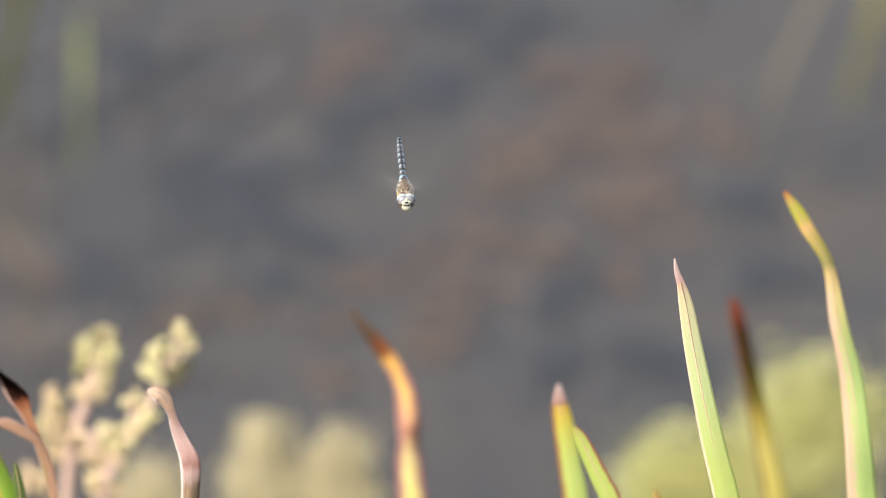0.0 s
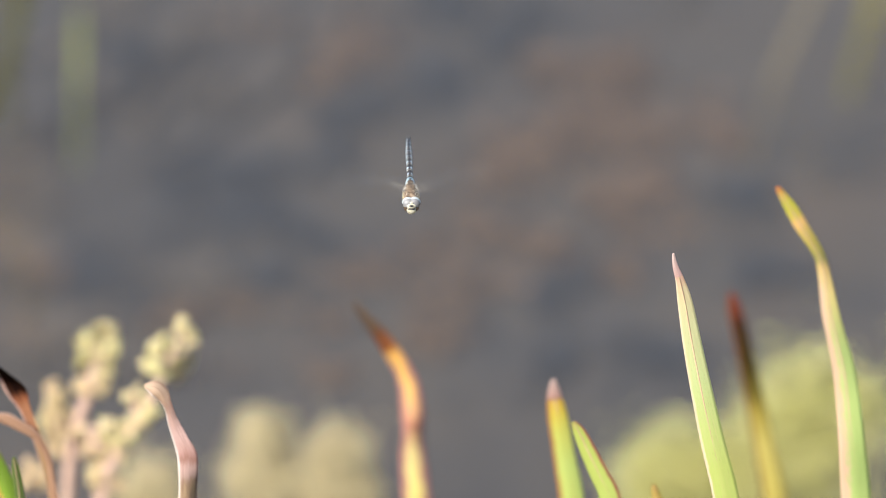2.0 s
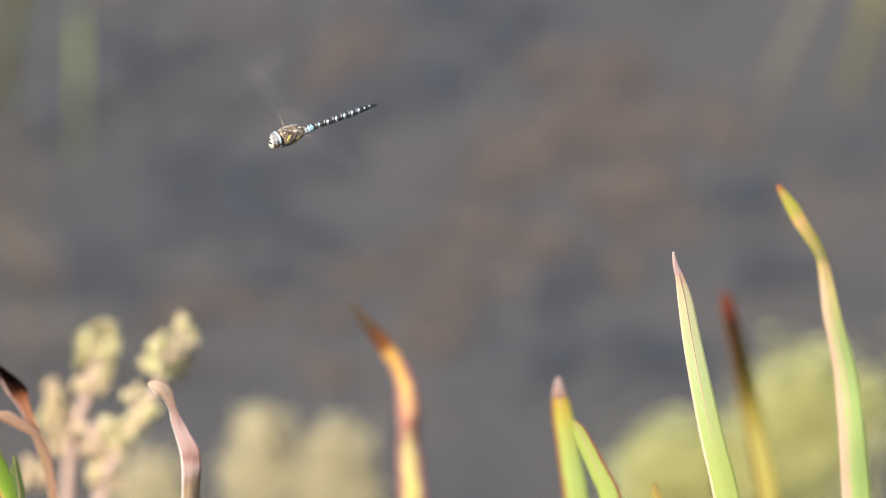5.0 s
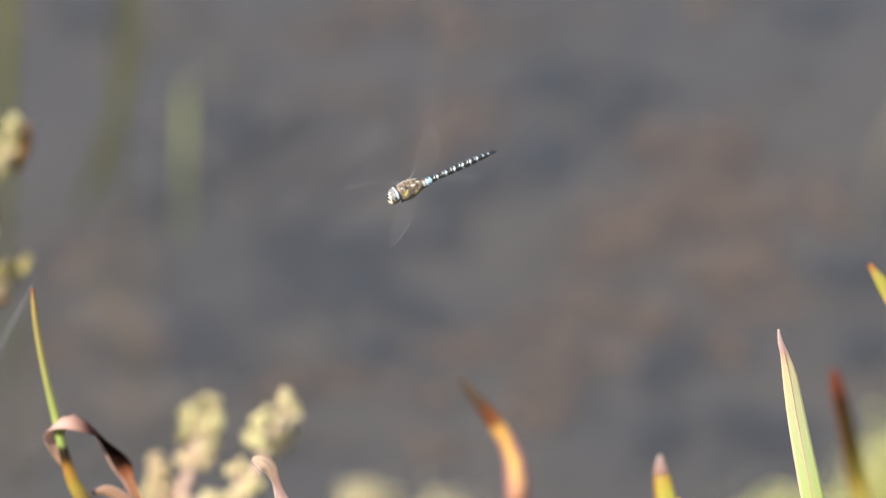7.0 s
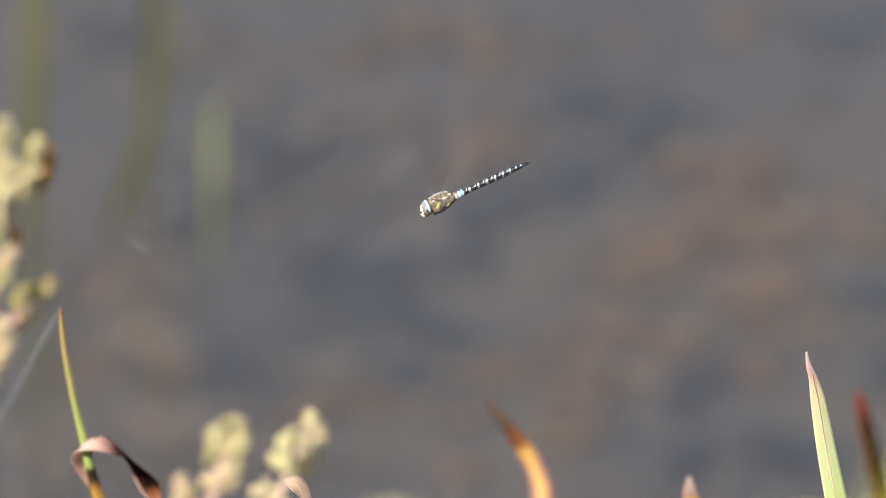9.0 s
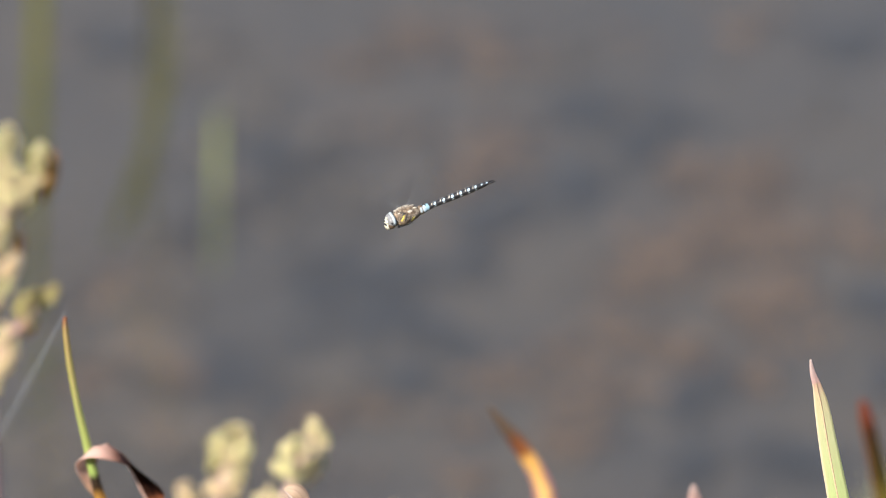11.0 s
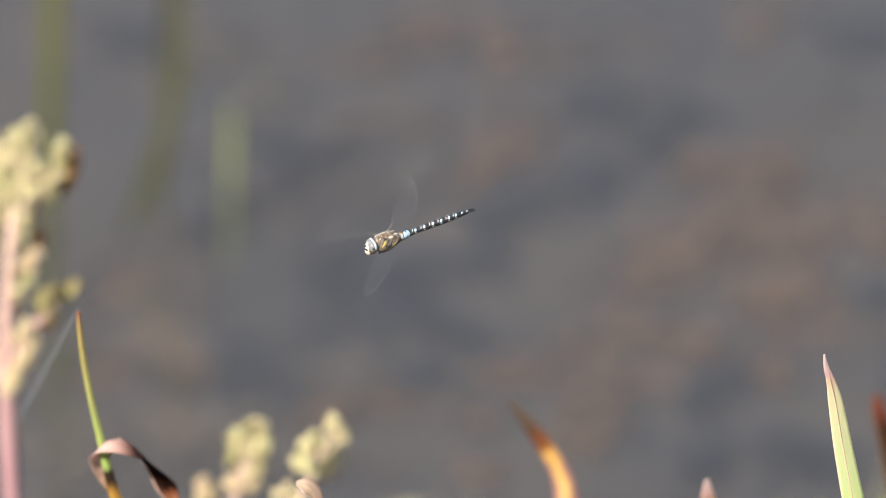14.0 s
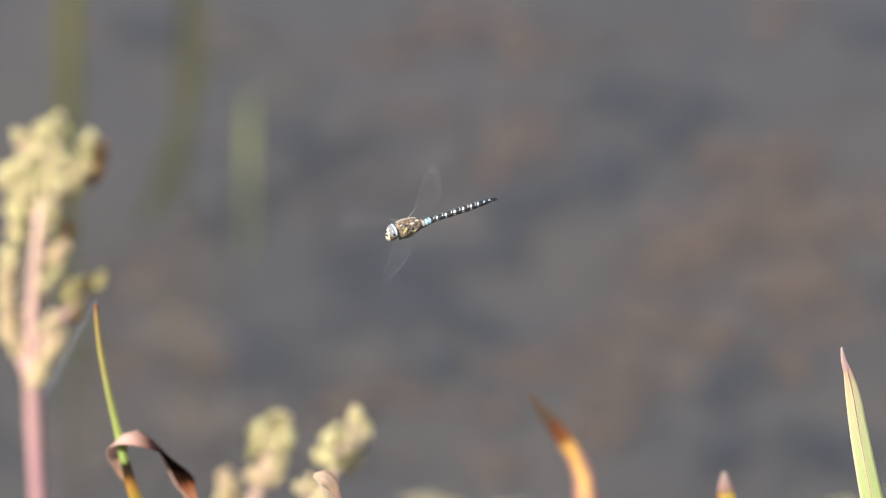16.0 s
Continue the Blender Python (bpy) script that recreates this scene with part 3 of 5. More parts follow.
SPIKE_MIDDLE = (
    (-0.2576, 1.1657, 0.0041, 0.0050, 0), (-0.2540, 1.1691, 0.0047, 0.0062, 0), (-0.2414, 1.1647, 0.0045, 0.0055, 10), (-0.2563, 1.1556, 0.0039, 0.0055, 0), (-0.2446, 1.1557, 0.0045, 0.0055, 10),
    (-0.2596, 1.1444, 0.0043, 0.0055, -15), (-0.2386, 1.1457, 0.0043, 0.0057, 20), (-0.2438, 1.1412, 0.0039, 0.0052, 20), (-0.2618, 1.1343, 0.0040, 0.0050, -10), (-0.2630, 1.1242, 0.0036, 0.0047, 0),
    (-0.2471, 1.1265, 0.0045, 0.0052, 10), (-0.2612, 1.1118, 0.0043, 0.0068, 0), (-0.2412, 1.1108, 0.0047, 0.0068, 25), (-0.2437, 1.1006, 0.0043, 0.0075, 25), (-0.2467, 1.0916, 0.0031, 0.0062, 25),
)
# seeds of this shoot take the colours that have shade painted in
SPIKE_SHOOT = (
    (-0.2213, 1.1329, 0.0037, 0.0038, 40), (-0.2275, 1.1312, 0.0037, 0.0040, 40), (-0.2342, 1.1277, 0.0039, 0.0049, 20), (-0.2322, 1.1204, 0.0034, 0.0038, 30),
)
SPIKE_FRONT = (
    (-0.2374, 1.2227, 0.0035, 0.0046, 15), (-0.2429, 1.2193, 0.0038, 0.0040, 10), (-0.2368, 1.2135, 0.0035, 0.0043, 10), (-0.2423, 1.2101, 0.0038, 0.0043, 0), (-0.2485, 1.2084, 0.0038, 0.0043, 0),
    (-0.2470, 1.2008, 0.0040, 0.0043, 0), (-0.2532, 1.2007, 0.0038, 0.0040, -15), (-0.2331, 1.2060, 0.0029, 0.0040, 20), (-0.2393, 1.2009, 0.0029, 0.0046, 10), (-0.2441, 1.1924, 0.0038, 0.0040, 0),
    (-0.2518, 1.1915, 0.0035, 0.0040, 0), (-0.2356, 1.1950, 0.0035, 0.0048, 20), (-0.2396, 1.1848, 0.0032, 0.0046, 10),
)
SPIKE_FUNNEL = (
    (-0.2397, 1.1532, 0.0043, 0.0046, 20), (-0.2591, 1.1531, 0.0039, 0.0053, 0), (-0.2601, 1.1411, 0.0039, 0.0056, 0), (-0.2401, 1.1311, 0.0043, 0.0056, 20), (-0.2387, 1.1225, 0.0036, 0.0063, 25),
    (-0.2427, 1.1156, 0.0039, 0.0063, 25), (-0.2459, 1.1070, 0.0036, 0.0063, 20), (-0.2580, 1.1275, 0.0046, 0.0056, -10), (-0.2590, 1.1172, 0.0046, 0.0063, -15), (-0.2553, 1.1086, 0.0043, 0.0068, -20),
    (-0.2515, 1.1001, 0.0036, 0.0068, -10),
)
dock_a = dock("tall dock with buff-green seed spike on pink stem", [
    ((-0.2368, 3.8276, 1.2146), 0.0008), ((-0.2419, 3.8324, 1.1899), 0.0014), ((-0.2447, 3.8217, 1.1770), 0.0020), ((-0.2466, 3.8159, 1.1605), 0.0025), ((-0.2486, 3.8140, 1.1354), 0.0029), ((-0.2493, 3.8101, 1.1113), 0.0032), ((-0.2490, 3.8101, 1.0855), 0.0038), ((-0.2482, 3.8101, 1.0528), 0.0037), ((-0.2476, 3.8101, 1.0411), 0.0037)],
    [[((-0.2500, 3.8200, 1.0980), 0.0026), ((-0.2459, 3.8260, 1.1080), 0.0022), ((-0.2391, 3.8350, 1.1163), 0.002), ((-0.2322, 3.8420, 1.1210), 0.0012), ((-0.2218, 3.8420, 1.1329), 0.0006)],
     [((-0.2510, 3.8200, 1.0960), 0.0026), ((-0.2575, 3.8260, 1.1102), 0.0022), ((-0.2605, 3.8350, 1.1172), 0.0024), ((-0.2623, 3.8420, 1.1264), 0.0014)],
     [((-0.2478, 3.8250, 1.1700), 0.0028), ((-0.2381, 3.8350, 1.1756), 0.002), ((-0.2292, 3.8420, 1.1859), 0.0014), ((-0.2238, 3.8420, 1.2021), 0.0008)]],
    [((x, 3.842, z), a, b, lean) for x, z, a, b, lean in SPIKE_TOP + SPIKE_MIDDLE] + [((x, 3.806, z), a, b, lean) for x, z, a, b, lean in SPIKE_FRONT] + [((x, 3.800 if lean > 0 else 3.824, z), a, b, lean) for x, z, a, b, lean in SPIKE_FUNNEL] + [((x, 3.842, z), a, b, lean, "olive") for x, z, a, b, lean in SPIKE_SHOOT],
    # the middle bract is a dark filler for shade among the seeds
    11, size=0.0019, crowd=1.15, peach_below=1.1480, bark=STEM_PINK, bracts=[((-0.2228, 3.8600, 1.1802), 0.0075, 0.0125, 14), ((-0.2360, 3.8550, 1.1499), 0.0050, 0.0070, 8), ((-0.2315, 3.8460, 1.1146), 0.0040, 0.0050, 30)])
SEED_HEAD = (
    (-0.1934, 0.5173, 0.0049, 0.0054, 10), (-0.1887, 0.5120, 0.0044, 0.0064, 15), (-0.2033, 0.5090, 0.0049, 0.0064, 0), (-0.1964, 0.5068, 0.0067, 0.0078, 0), (-0.1883, 0.5022, 0.0047, 0.0078, 15),
    (-0.2053, 0.4977, 0.0040, 0.0051, 0), (-0.1959, 0.4939, 0.0064, 0.0071, 10), (-0.1920, 0.4879, 0.0044, 0.0064, 20), (-0.2055, 0.4811, 0.0041, 0.0057, 0), (-0.1979, 0.4811, 0.0051, 0.0064, 15),
)
dock_b = dock("dock with branching buff-green seed heads", [
    ((-0.1969, 4.9949, 0.5110), 0.0012), ((-0.2005, 4.9949, 0.4825), 0.0028), ((-0.2072, 4.9949, 0.4629), 0.0034), ((-0.2121, 4.9949, 0.4431), 0.0036), ((-0.2152, 4.9949, 0.4107), 0.0036)],
    [[((-0.2121, 4.9949, 0.4431), 0.0027), ((-0.2218, 4.9949, 0.4647), 0.003), ((-0.2247, 4.9949, 0.4790), 0.0015)],
     [((-0.2123, 4.9949, 0.4540), 0.003), ((-0.1977, 4.9949, 0.4540), 0.0025), ((-0.1912, 4.9949, 0.4576), 0.0015)]],
    [((x, 4.995, z), a, b, lean) for x, z, a, b, lean in SEED_HEAD] + [
     ((-0.2225, 4.9949, 0.4772), 0.0078, 0.0075, -6), ((-0.2218, 4.9949, 0.4629), 0.0088, 0.0100, 0), ((-0.2113, 4.9949, 0.4547), 0.0080, 0.0050, 60), ((-0.2336, 4.9949, 0.4252), 0.0110, 0.0075, 0), ((-0.2237, 4.9949, 0.4431), 0.0060, 0.0070, 0), ((-0.2060, 4.9949, 0.4431), 0.0050, 0.0070, 0), ((-0.2468, 4.9949, 0.4179), 0.0090, 0.0075, 0)],
    21, size=0.0026, crowd=0.8, peach_below=(-0.2198, 4.9949, 0.4825)[2])
dock_c = dock("dock with two leaning buff-green seed heads", [
    ((-0.1462, 4.9330, 0.5477), 0.0010), ((-0.1535, 4.9330, 0.5301), 0.0022), ((-0.1616, 4.9330, 0.5090), 0.0028), ((-0.1755, 4.9330, 0.4843), 0.0034), ((-0.1876, 4.9330, 0.4629), 0.0040), ((-0.1934, 4.9330, 0.4417), 0.0042)],
    [[((-0.1876, 4.9330, 0.4629), 0.0035), ((-0.1970, 4.9330, 0.4772), 0.0028), ((-0.2017, 4.9330, 0.4860), 0.0015)],
     [((-0.1755, 4.9330, 0.4843), 0.0025), ((-0.1729, 4.9330, 0.4967), 0.002), ((-0.1740, 4.9330, 0.5055), 0.001)]],
    [((-0.1462, 4.9330, 0.5495), 0.0049, 0.0062, 0), ((-0.1438, 4.9330, 0.5415), 0.0053, 0.0057, 0), ((-0.1590, 4.9330, 0.5362), 0.0066, 0.0057, 0), ((-0.1605, 4.9330, 0.5257), 0.0085, 0.0076, 0), ((-0.1477, 4.9536, 0.5176), 0.0066, 0.0062, 0), ((-0.1510, 4.9536, 0.5087), 0.0052, 0.0052, 20),
     ((-0.1734, 4.9330, 0.5052), 0.0059, 0.0052, 0), ((-0.1658, 4.9330, 0.4967), 0.0076, 0.0066, 20), ((-0.1755, 4.9330, 0.4860), 0.0095, 0.0081, 20), ((-0.1890, 4.9330, 0.4843), 0.0066, 0.0062, 0), ((-0.1955, 4.9330, 0.4737), 0.0063, 0.0076, 0), ((-0.1843, 4.9330, 0.4737), 0.0071, 0.0076, 15), ((-0.1941, 4.9330, 0.4559), 0.0063, 0.0076, 0), ((-0.1846, 4.9330, 0.4488), 0.0047, 0.0047, 0)],
    31, size=0.0026, crowd=0.8, peach_below=(-0.2176, 4.9330, 0.4772)[2])
for x, y, z, wide, seed in ((-0.1160, 5.70, 0.0970, 0.0155, 41), (-0.0670, 5.70, 0.0870, 0.0165, 42), (-0.1890, 5.70, 0.0640, 0.0180, 43)):
    dock("short pale cream dock seed head standing in shallow water", [((x, y, z + 0.02), 0.0012), ((x - 0.002, y, z - 0.02), 0.002), ((x - 0.004, y, z - 0.06), 0.003)],
         [], [((x, y, z + 0.004), wide, wide, 0), ((x - 0.011, y, z - 0.018), wide * 0.75, wide * 0.8, 0), ((x + 0.012, y, z - 0.022), wide * 0.75, wide * 0.8, 0), ((x - 0.002, y, z - 0.036), wide * 1.1, wide, 0)], seed, 0.0019, "far docks", far=True)


# ---- marsh plants in the shallows ----
LIME = plain_mat("lime_foliage", [(0.3, (0.54, 0.54, 0.22)), (0.5, (0.61, 0.60, 0.27)), (0.7, (0.67, 0.65, 0.33))], 40, 0.55, 0.3, 0.0005, 0.35)


def marsh_plant(place, wide, tall, count, seed, group="marsh plants"):
    """A low bush of small pointed leaves on a few stems, loose at its outline."""
    rnd = random.Random(seed)
    x, y, z = place
    g = ground_height(x, y) - 0.01
    base = (x, y, g)
    ob = thing("marsh_plant", base, "low lime-green leafy marsh plant in shallow water", "plant", group)
    for s in range(6):
        tip = (x + rnd.gauss(0, wide * 0.7), y + rnd.gauss(0, wide * 0.4), z + tall * rnd.uniform(-0.3, 0.7))
        part("stem", tube([(*tip, 0.0006), ((tip[0] + x) / 2, (tip[1] + y) / 2, (tip[2] + g) / 2, 0.0012), (x, y, g, 0.002)], base, 6, 8), LIME, ob)
    crown = bmesh.new()
    for i in range(count):
        c = Vector((rnd.gauss(0, wide), rnd.gauss(0, wide * 0.6), rnd.gauss(0, tall))) + Vector(place)
        if c.z < 0.004:
            continue
        c -= Vector(base)
        ln, w = rnd.uniform(0.004, 0.009), rnd.uniform(0.0015, 0.003)
        m = Euler((rnd.uniform(-0.6, 0.9), rnd.uniform(-0.5, 0.5), rnd.uniform(0, 6.28))).to_matrix()
        vs = [crown.verts.new(c + m @ Vector(p)) for p in ((0, 0, 0), (w, ln * 0.4, w * 0.4), (0, ln, -w * 0.6), (-w, ln * 0.4, w * 0.4), (0, ln * 0.4, 0))]
        for a, b in ((0, 1), (1, 2), (2, 3), (3, 0)):
            crown.faces.new((vs[a], vs[b], vs[4]))
    part("crown", crown, LIME, ob, "crown of small pointed lime leaves", False)
    return ob


for x, z, wide, tall, count, seed in ((0.1560, 0.055, 0.017, 0.016, 1000, 51), (0.1838, 0.049, 0.018, 0.014, 1200, 52), (0.1330, 0.040, 0.013, 0.011, 200, 53), (0.2388, 0.110, 0.016, 0.017, 500, 55),
                                      (0.2240, 0.085, 0.018, 0.015, 620, 56), (0.2076, 0.052, 0.018, 0.014, 800, 57), (0.2535, 0.116, 0.013, 0.013, 180, 58), (0.2790, 0.100, 0.018, 0.014, 340, 59), (0.2500, 0.066, 0.018, 0.013, 380, 60)):
    marsh_plant((x, 5.75, z), wide, tall, count, seed)

# leaves that stand farther out in the pond
FAR_GREEN = blade_mat("far_green_leaf", [(0.0, (0.30, 0.34, 0.14)), (0.15, (0.42, 0.48, 0.18)), (0.35, (0.42, 0.48, 0.18)), (0.6, (0.26, 0.31, 0.12)), (1.0, (0.22, 0.28, 0.09))])
FAR_DARK = blade_mat("far_dark_leaf", [(0.0, (0.075, 0.078, 0.040)), (0.5, (0.072, 0.074, 0.036)), (1.0, (0.085, 0.085, 0.050))], streak=(0.07, 0.07, 0.03), lucent=0.05, gloss=0.03)
FAR_OLIVE = blade_mat("far_olive_leaf", [(0.0, (0.17, 0.175, 0.03)), (0.5, (0.14, 0.145, 0.026)), (1.0, (0.10, 0.11, 0.022))], streak=(0.12, 0.11, 0.03), gloss=0.1)
strap_leaf("pond_leaf", "narrow grey-green leaf emerging from the pond", [
    ((-0.2632, 6.5000, 0.0610), 0.0024, 0), ((-0.2638, 6.5000, 0.0436), 0.0044, 0), ((-0.2644, 6.5000, 0.0143), 0.0047, 0), ((-0.2655, 6.5000, -0.0173), 0.0040, 0)], FAR_GREEN, rib=FAR_GREEN, group="pond leaves")
strap_leaf("pond_leaf", "tall olive leaf standing in the pond", [
    ((-0.3853, 6.4200, 0.2382), 0.005, 0), ((-0.3868, 6.4200, 0.1945), 0.0095, 0), ((-0.3897, 6.4200, 0.1153), 0.0108, 0), ((-0.3923, 6.4200, 0.0532), 0.0100, 0), ((-0.3944, 6.4200, -0.0004), 0.0085, 0)], FAR_OLIVE, rib=FAR_OLIVE, group="pond leaves")
strap_leaf("pond_leaf", "drooping dark olive leaf in the pond", [
    ((-0.3362, 6.3600, 0.0138), 0.0050, 20), ((-0.3221, 6.3700, 0.0449), 0.0100, 10), ((-0.3088, 6.3800, 0.0804), 0.0110, 0), ((-0.2982, 6.4000, 0.1247), 0.0100, 0), ((-0.2971, 6.4300, 0.1603), 0.0080, 0), ((-0.3052, 6.4800, 0.1699), 0.007, 0), ((-0.3123, 6.5300, 0.0952), 0.006, 0), ((-0.3160, 6.5500, 0.0234), 0.006, 0)], FAR_DARK, rib=FAR_DARK, group="pond leaves", rolled=True)
FAR_YELLOW = blade_mat("far_yellow_leaf", [(0.0, (0.26, 0.24, 0.08)), (1.0, (0.20, 0.19, 0.07))], streak=(0.2, 0.18, 0.06), lucent=0.2)
strap_leaf("pond_leaf", "yellow-olive leaf emerging from the pond", [
    ((0.3288, 6.6200, 0.0483), 0.0050, 0), ((0.3227, 6.6200, 0.0210), 0.0090, 0), ((0.3157, 6.6200, -0.0063), 0.0096, 0), ((0.3086, 6.6200, -0.0338), 0.0085, 0)], FAR_YELLOW, rib=FAR_YELLOW, group="pond leaves")


FAR_TAN = blade_mat("far_tan_leaf", [(0.0, (0.22, 0.20, 0.15)), (1.0, (0.19, 0.165, 0.125))], streak=(0.2, 0.17, 0.12), lucent=0.15)
strap_leaf("pond_leaf", "leaning withered tan leaf in the pond", [
    ((0.2852, 6.5000, 0.1000), 0.0030, 0), ((0.2741, 6.5000, 0.0777), 0.0058, 0), ((0.2595, 6.5000, 0.0419), 0.0066, 0), ((0.2436, 6.5000, 0.0013), 0.0060, 0)], FAR_TAN, rib=FAR_TAN, group="pond leaves")


# ---- sunken weed and imitated reflections on the pond bed ----
def strand_mat(name, stops):
    """Sunken weed or an imitated reflection, whose strands differ in tone one by one."""
    m, nt, n, l, p = nodes_of(name)
    f = mixed(nt, 0.7, n.new("ShaderNodeNewGeometry").outputs["Random Per Island"], noise_of(nt, 26, 3, 0.6))
    l.new(ramp(nt, stops, f), p.inputs["Base Color"])
    p.inputs["Roughness"].default_value = 0.8
    return m


WEED = strand_mat("brown_pondweed", [(0.30, (0.080, 0.062, 0.052)), (0.48, (0.165, 0.118, 0.088)), (0.68, (0.33, 0.23, 0.16))])
PALE_WEED = strand_mat("pale_silty_weed", [(0.30, (0.085, 0.078, 0.074)), (0.5, (0.150, 0.131, 0.113)), (0.68, (0.24, 0.20, 0.165))])
DARK_REFLECTION = strand_mat("blue_grey_reflection", [(0.15, (0.068, 0.072, 0.084)), (0.85, (0.096, 0.096, 0.103))])


def strand_patch_at(name, label, x, y, rx, ry, seed, material):
    """A ragged mat of sunken weed or imitated reflection: many small strands over the mud."""
    rnd = random.Random(seed)
    base = Vector((x, y, ground_height(x, y)))
    bm = bmesh.new()
    for i in range(int(52000 * rx * ry) + 30):
        a, r = rnd.uniform(0, 6.283), abs(rnd.gauss(0, 0.8))
        px, py = x + math.cos(a) * r * rx, y + math.sin(a) * r * ry
        if noise.noise((px * 14, py * 8, seed)) + 0.6 * noise.noise((px * 45, py * 30, seed)) < -0.1:
            continue
        z = ground_height(px, py) + rnd.uniform(0.002, 0.008)
        d, ln, w = rnd.uniform(0, 6.283), rnd.uniform(0.006, 0.016), rnd.uniform(0.002, 0.004)
        e, s = Vector((math.cos(d), math.sin(d), rnd.uniform(-0.1, 0.12))) * ln, Vector((-math.sin(d), math.cos(d), 0)) * w
        c = Vector((px, py, z)) - base
        v = [bm.verts.new(q) for q in (c - e, c + s, c + e, c - s)]
        bm.faces.new(v)
    ob = part(name, bm, material, None, smooth=False)
    ob.location = base
    tagged(ob, label, "weed", "weed mats", "stuff")


# drifts on the bed: x, y, half length across, half length outwards
BROWN_NEAR_RIGHT = (
    (0.132, 6.677, 0.014, 0.027), (0.107, 6.652, 0.020, 0.023), (0.076, 6.651, 0.012, 0.023), (0.153, 6.613, 0.017, 0.031), (0.083, 6.592, 0.025, 0.037),
    (0.127, 6.567, 0.029, 0.041), (0.060, 6.525, 0.025, 0.032), (0.103, 6.501, 0.033, 0.038), (0.039, 6.470, 0.025, 0.026), (0.165, 6.502, 0.018, 0.044),
    (0.178, 6.399, 0.016, 0.033), (0.143, 6.384, 0.020, 0.033), (0.127, 6.437, 0.025, 0.024), (0.035, 6.382, 0.029, 0.023), (-0.002, 6.350, 0.024, 0.023),
    (0.071, 6.344, 0.020, 0.023), (0.041, 6.296, 0.024, 0.023), (0.129, 6.307, 0.020, 0.023), (0.005, 6.257, 0.020, 0.021), (0.195, 6.576, 0.017, 0.031),
)
BROWN_FAR_MIDDLE = (
    (-0.128, 6.912, 0.022, 0.022), (-0.166, 6.872, 0.022, 0.022), (-0.191, 6.839, 0.019, 0.022), (-0.080, 6.885, 0.020, 0.040), (-0.047, 6.837, 0.014, 0.048),
    (-0.137, 6.728, 0.020, 0.025), (-0.099, 6.750, 0.019, 0.023), (-0.060, 6.703, 0.020, 0.032), (-0.085, 6.640, 0.014, 0.017), (0.151, 6.456, 0.015, 0.030),
    (0.210, 6.525, 0.012, 0.024), (0.121, 6.944, 0.017, 0.034), (0.051, 6.910, 0.016, 0.024),
)
BROWN_NEAR_LEFT = (
    (-0.144, 6.255, 0.032, 0.015), (-0.075, 6.226, 0.036, 0.016), (-0.098, 6.140, 0.036, 0.018), (-0.191, 6.240, 0.020, 0.015), (-0.019, 6.201, 0.028, 0.019),
    (-0.317, 6.370, 0.020, 0.029), (-0.340, 6.458, 0.015, 0.030), (-0.280, 6.299, 0.016, 0.025), (-0.298, 6.201, 0.020, 0.024), (-0.348, 6.298, 0.015, 0.029),
    (-0.048, 6.304, 0.020, 0.017),
)
SILT = (
    (-0.320, 6.434, 0.021, 0.039), (-0.297, 6.376, 0.020, 0.029), (-0.341, 6.365, 0.016, 0.039), (-0.328, 6.242, 0.024, 0.038), (-0.307, 6.513, 0.017, 0.034),
    (-0.262, 6.206, 0.024, 0.024), (-0.370, 6.452, 0.016, 0.050), (-0.242, 6.795, 0.021, 0.032), (-0.288, 6.892, 0.022, 0.044), (-0.169, 6.618, 0.025, 0.021),
    (0.007, 6.865, 0.022, 0.044), (-0.177, 6.301, 0.024, 0.019), (0.153, 6.802, 0.026, 0.039),
)
SILT_LEFT = (
    (-0.205, 6.152, 0.024, 0.018), (-0.041, 6.459, 0.021, 0.020), (-0.308, 6.732, 0.017, 0.043), (-0.250, 6.638, 0.017, 0.031), (-0.202, 6.721, 0.021, 0.032),
    (-0.223, 6.576, 0.017, 0.027), (-0.310, 6.358, 0.016, 0.058), (-0.288, 6.198, 0.020, 0.037), (-0.358, 6.215, 0.024, 0.034), (-0.310, 6.216, 0.020, 0.034),
    (-0.293, 6.546, 0.018, 0.041), (-0.298, 6.456, 0.018, 0.030),
    (-0.392, 6.184, 0.024, 0.033), (-0.358, 6.130, 0.024, 0.027), (-0.287, 6.135, 0.024, 0.022),
)
# dark strands on the bed imitate sky and tree reflections in the water
DARK = (
    (-0.213, 6.436, 0.033, 0.030), (-0.098, 6.391, 0.023, 0.037), (-0.145, 6.408, 0.019, 0.033), (-0.275, 6.337, 0.023, 0.031), (-0.245, 6.295, 0.022, 0.023),
    (-0.228, 6.700, 0.025, 0.036), (-0.244, 6.626, 0.014, 0.019), (-0.001, 6.757, 0.024, 0.045), (-0.013, 6.636, 0.029, 0.031), (-0.063, 6.573, 0.025, 0.022),
    (-0.187, 6.941, 0.023, 0.025), (0.085, 6.254, 0.024, 0.034), (0.092, 6.166, 0.024, 0.028), (-0.083, 6.498, 0.021, 0.022), (0.067, 6.774, 0.017, 0.032),
    (0.200, 6.890, 0.017, 0.033), (-0.157, 6.491, 0.033, 0.024), (-0.187, 6.373, 0.020, 0.021), (0.199, 6.330, 0.018, 0.035), (0.250, 6.296, 0.024, 0.021),
)
DARK_FAR = (
    (0.224, 6.436, 0.021, 0.026), (0.298, 6.551, 0.021, 0.041), (-0.035, 6.617, 0.013, 0.041), (0.040, 6.129, 0.024, 0.022), (-0.125, 6.302, 0.024, 0.017),
    (0.042, 6.694, 0.013, 0.025), (0.157, 6.161, 0.020, 0.020),
    (-0.354, 6.896, 0.022, 0.040),
)


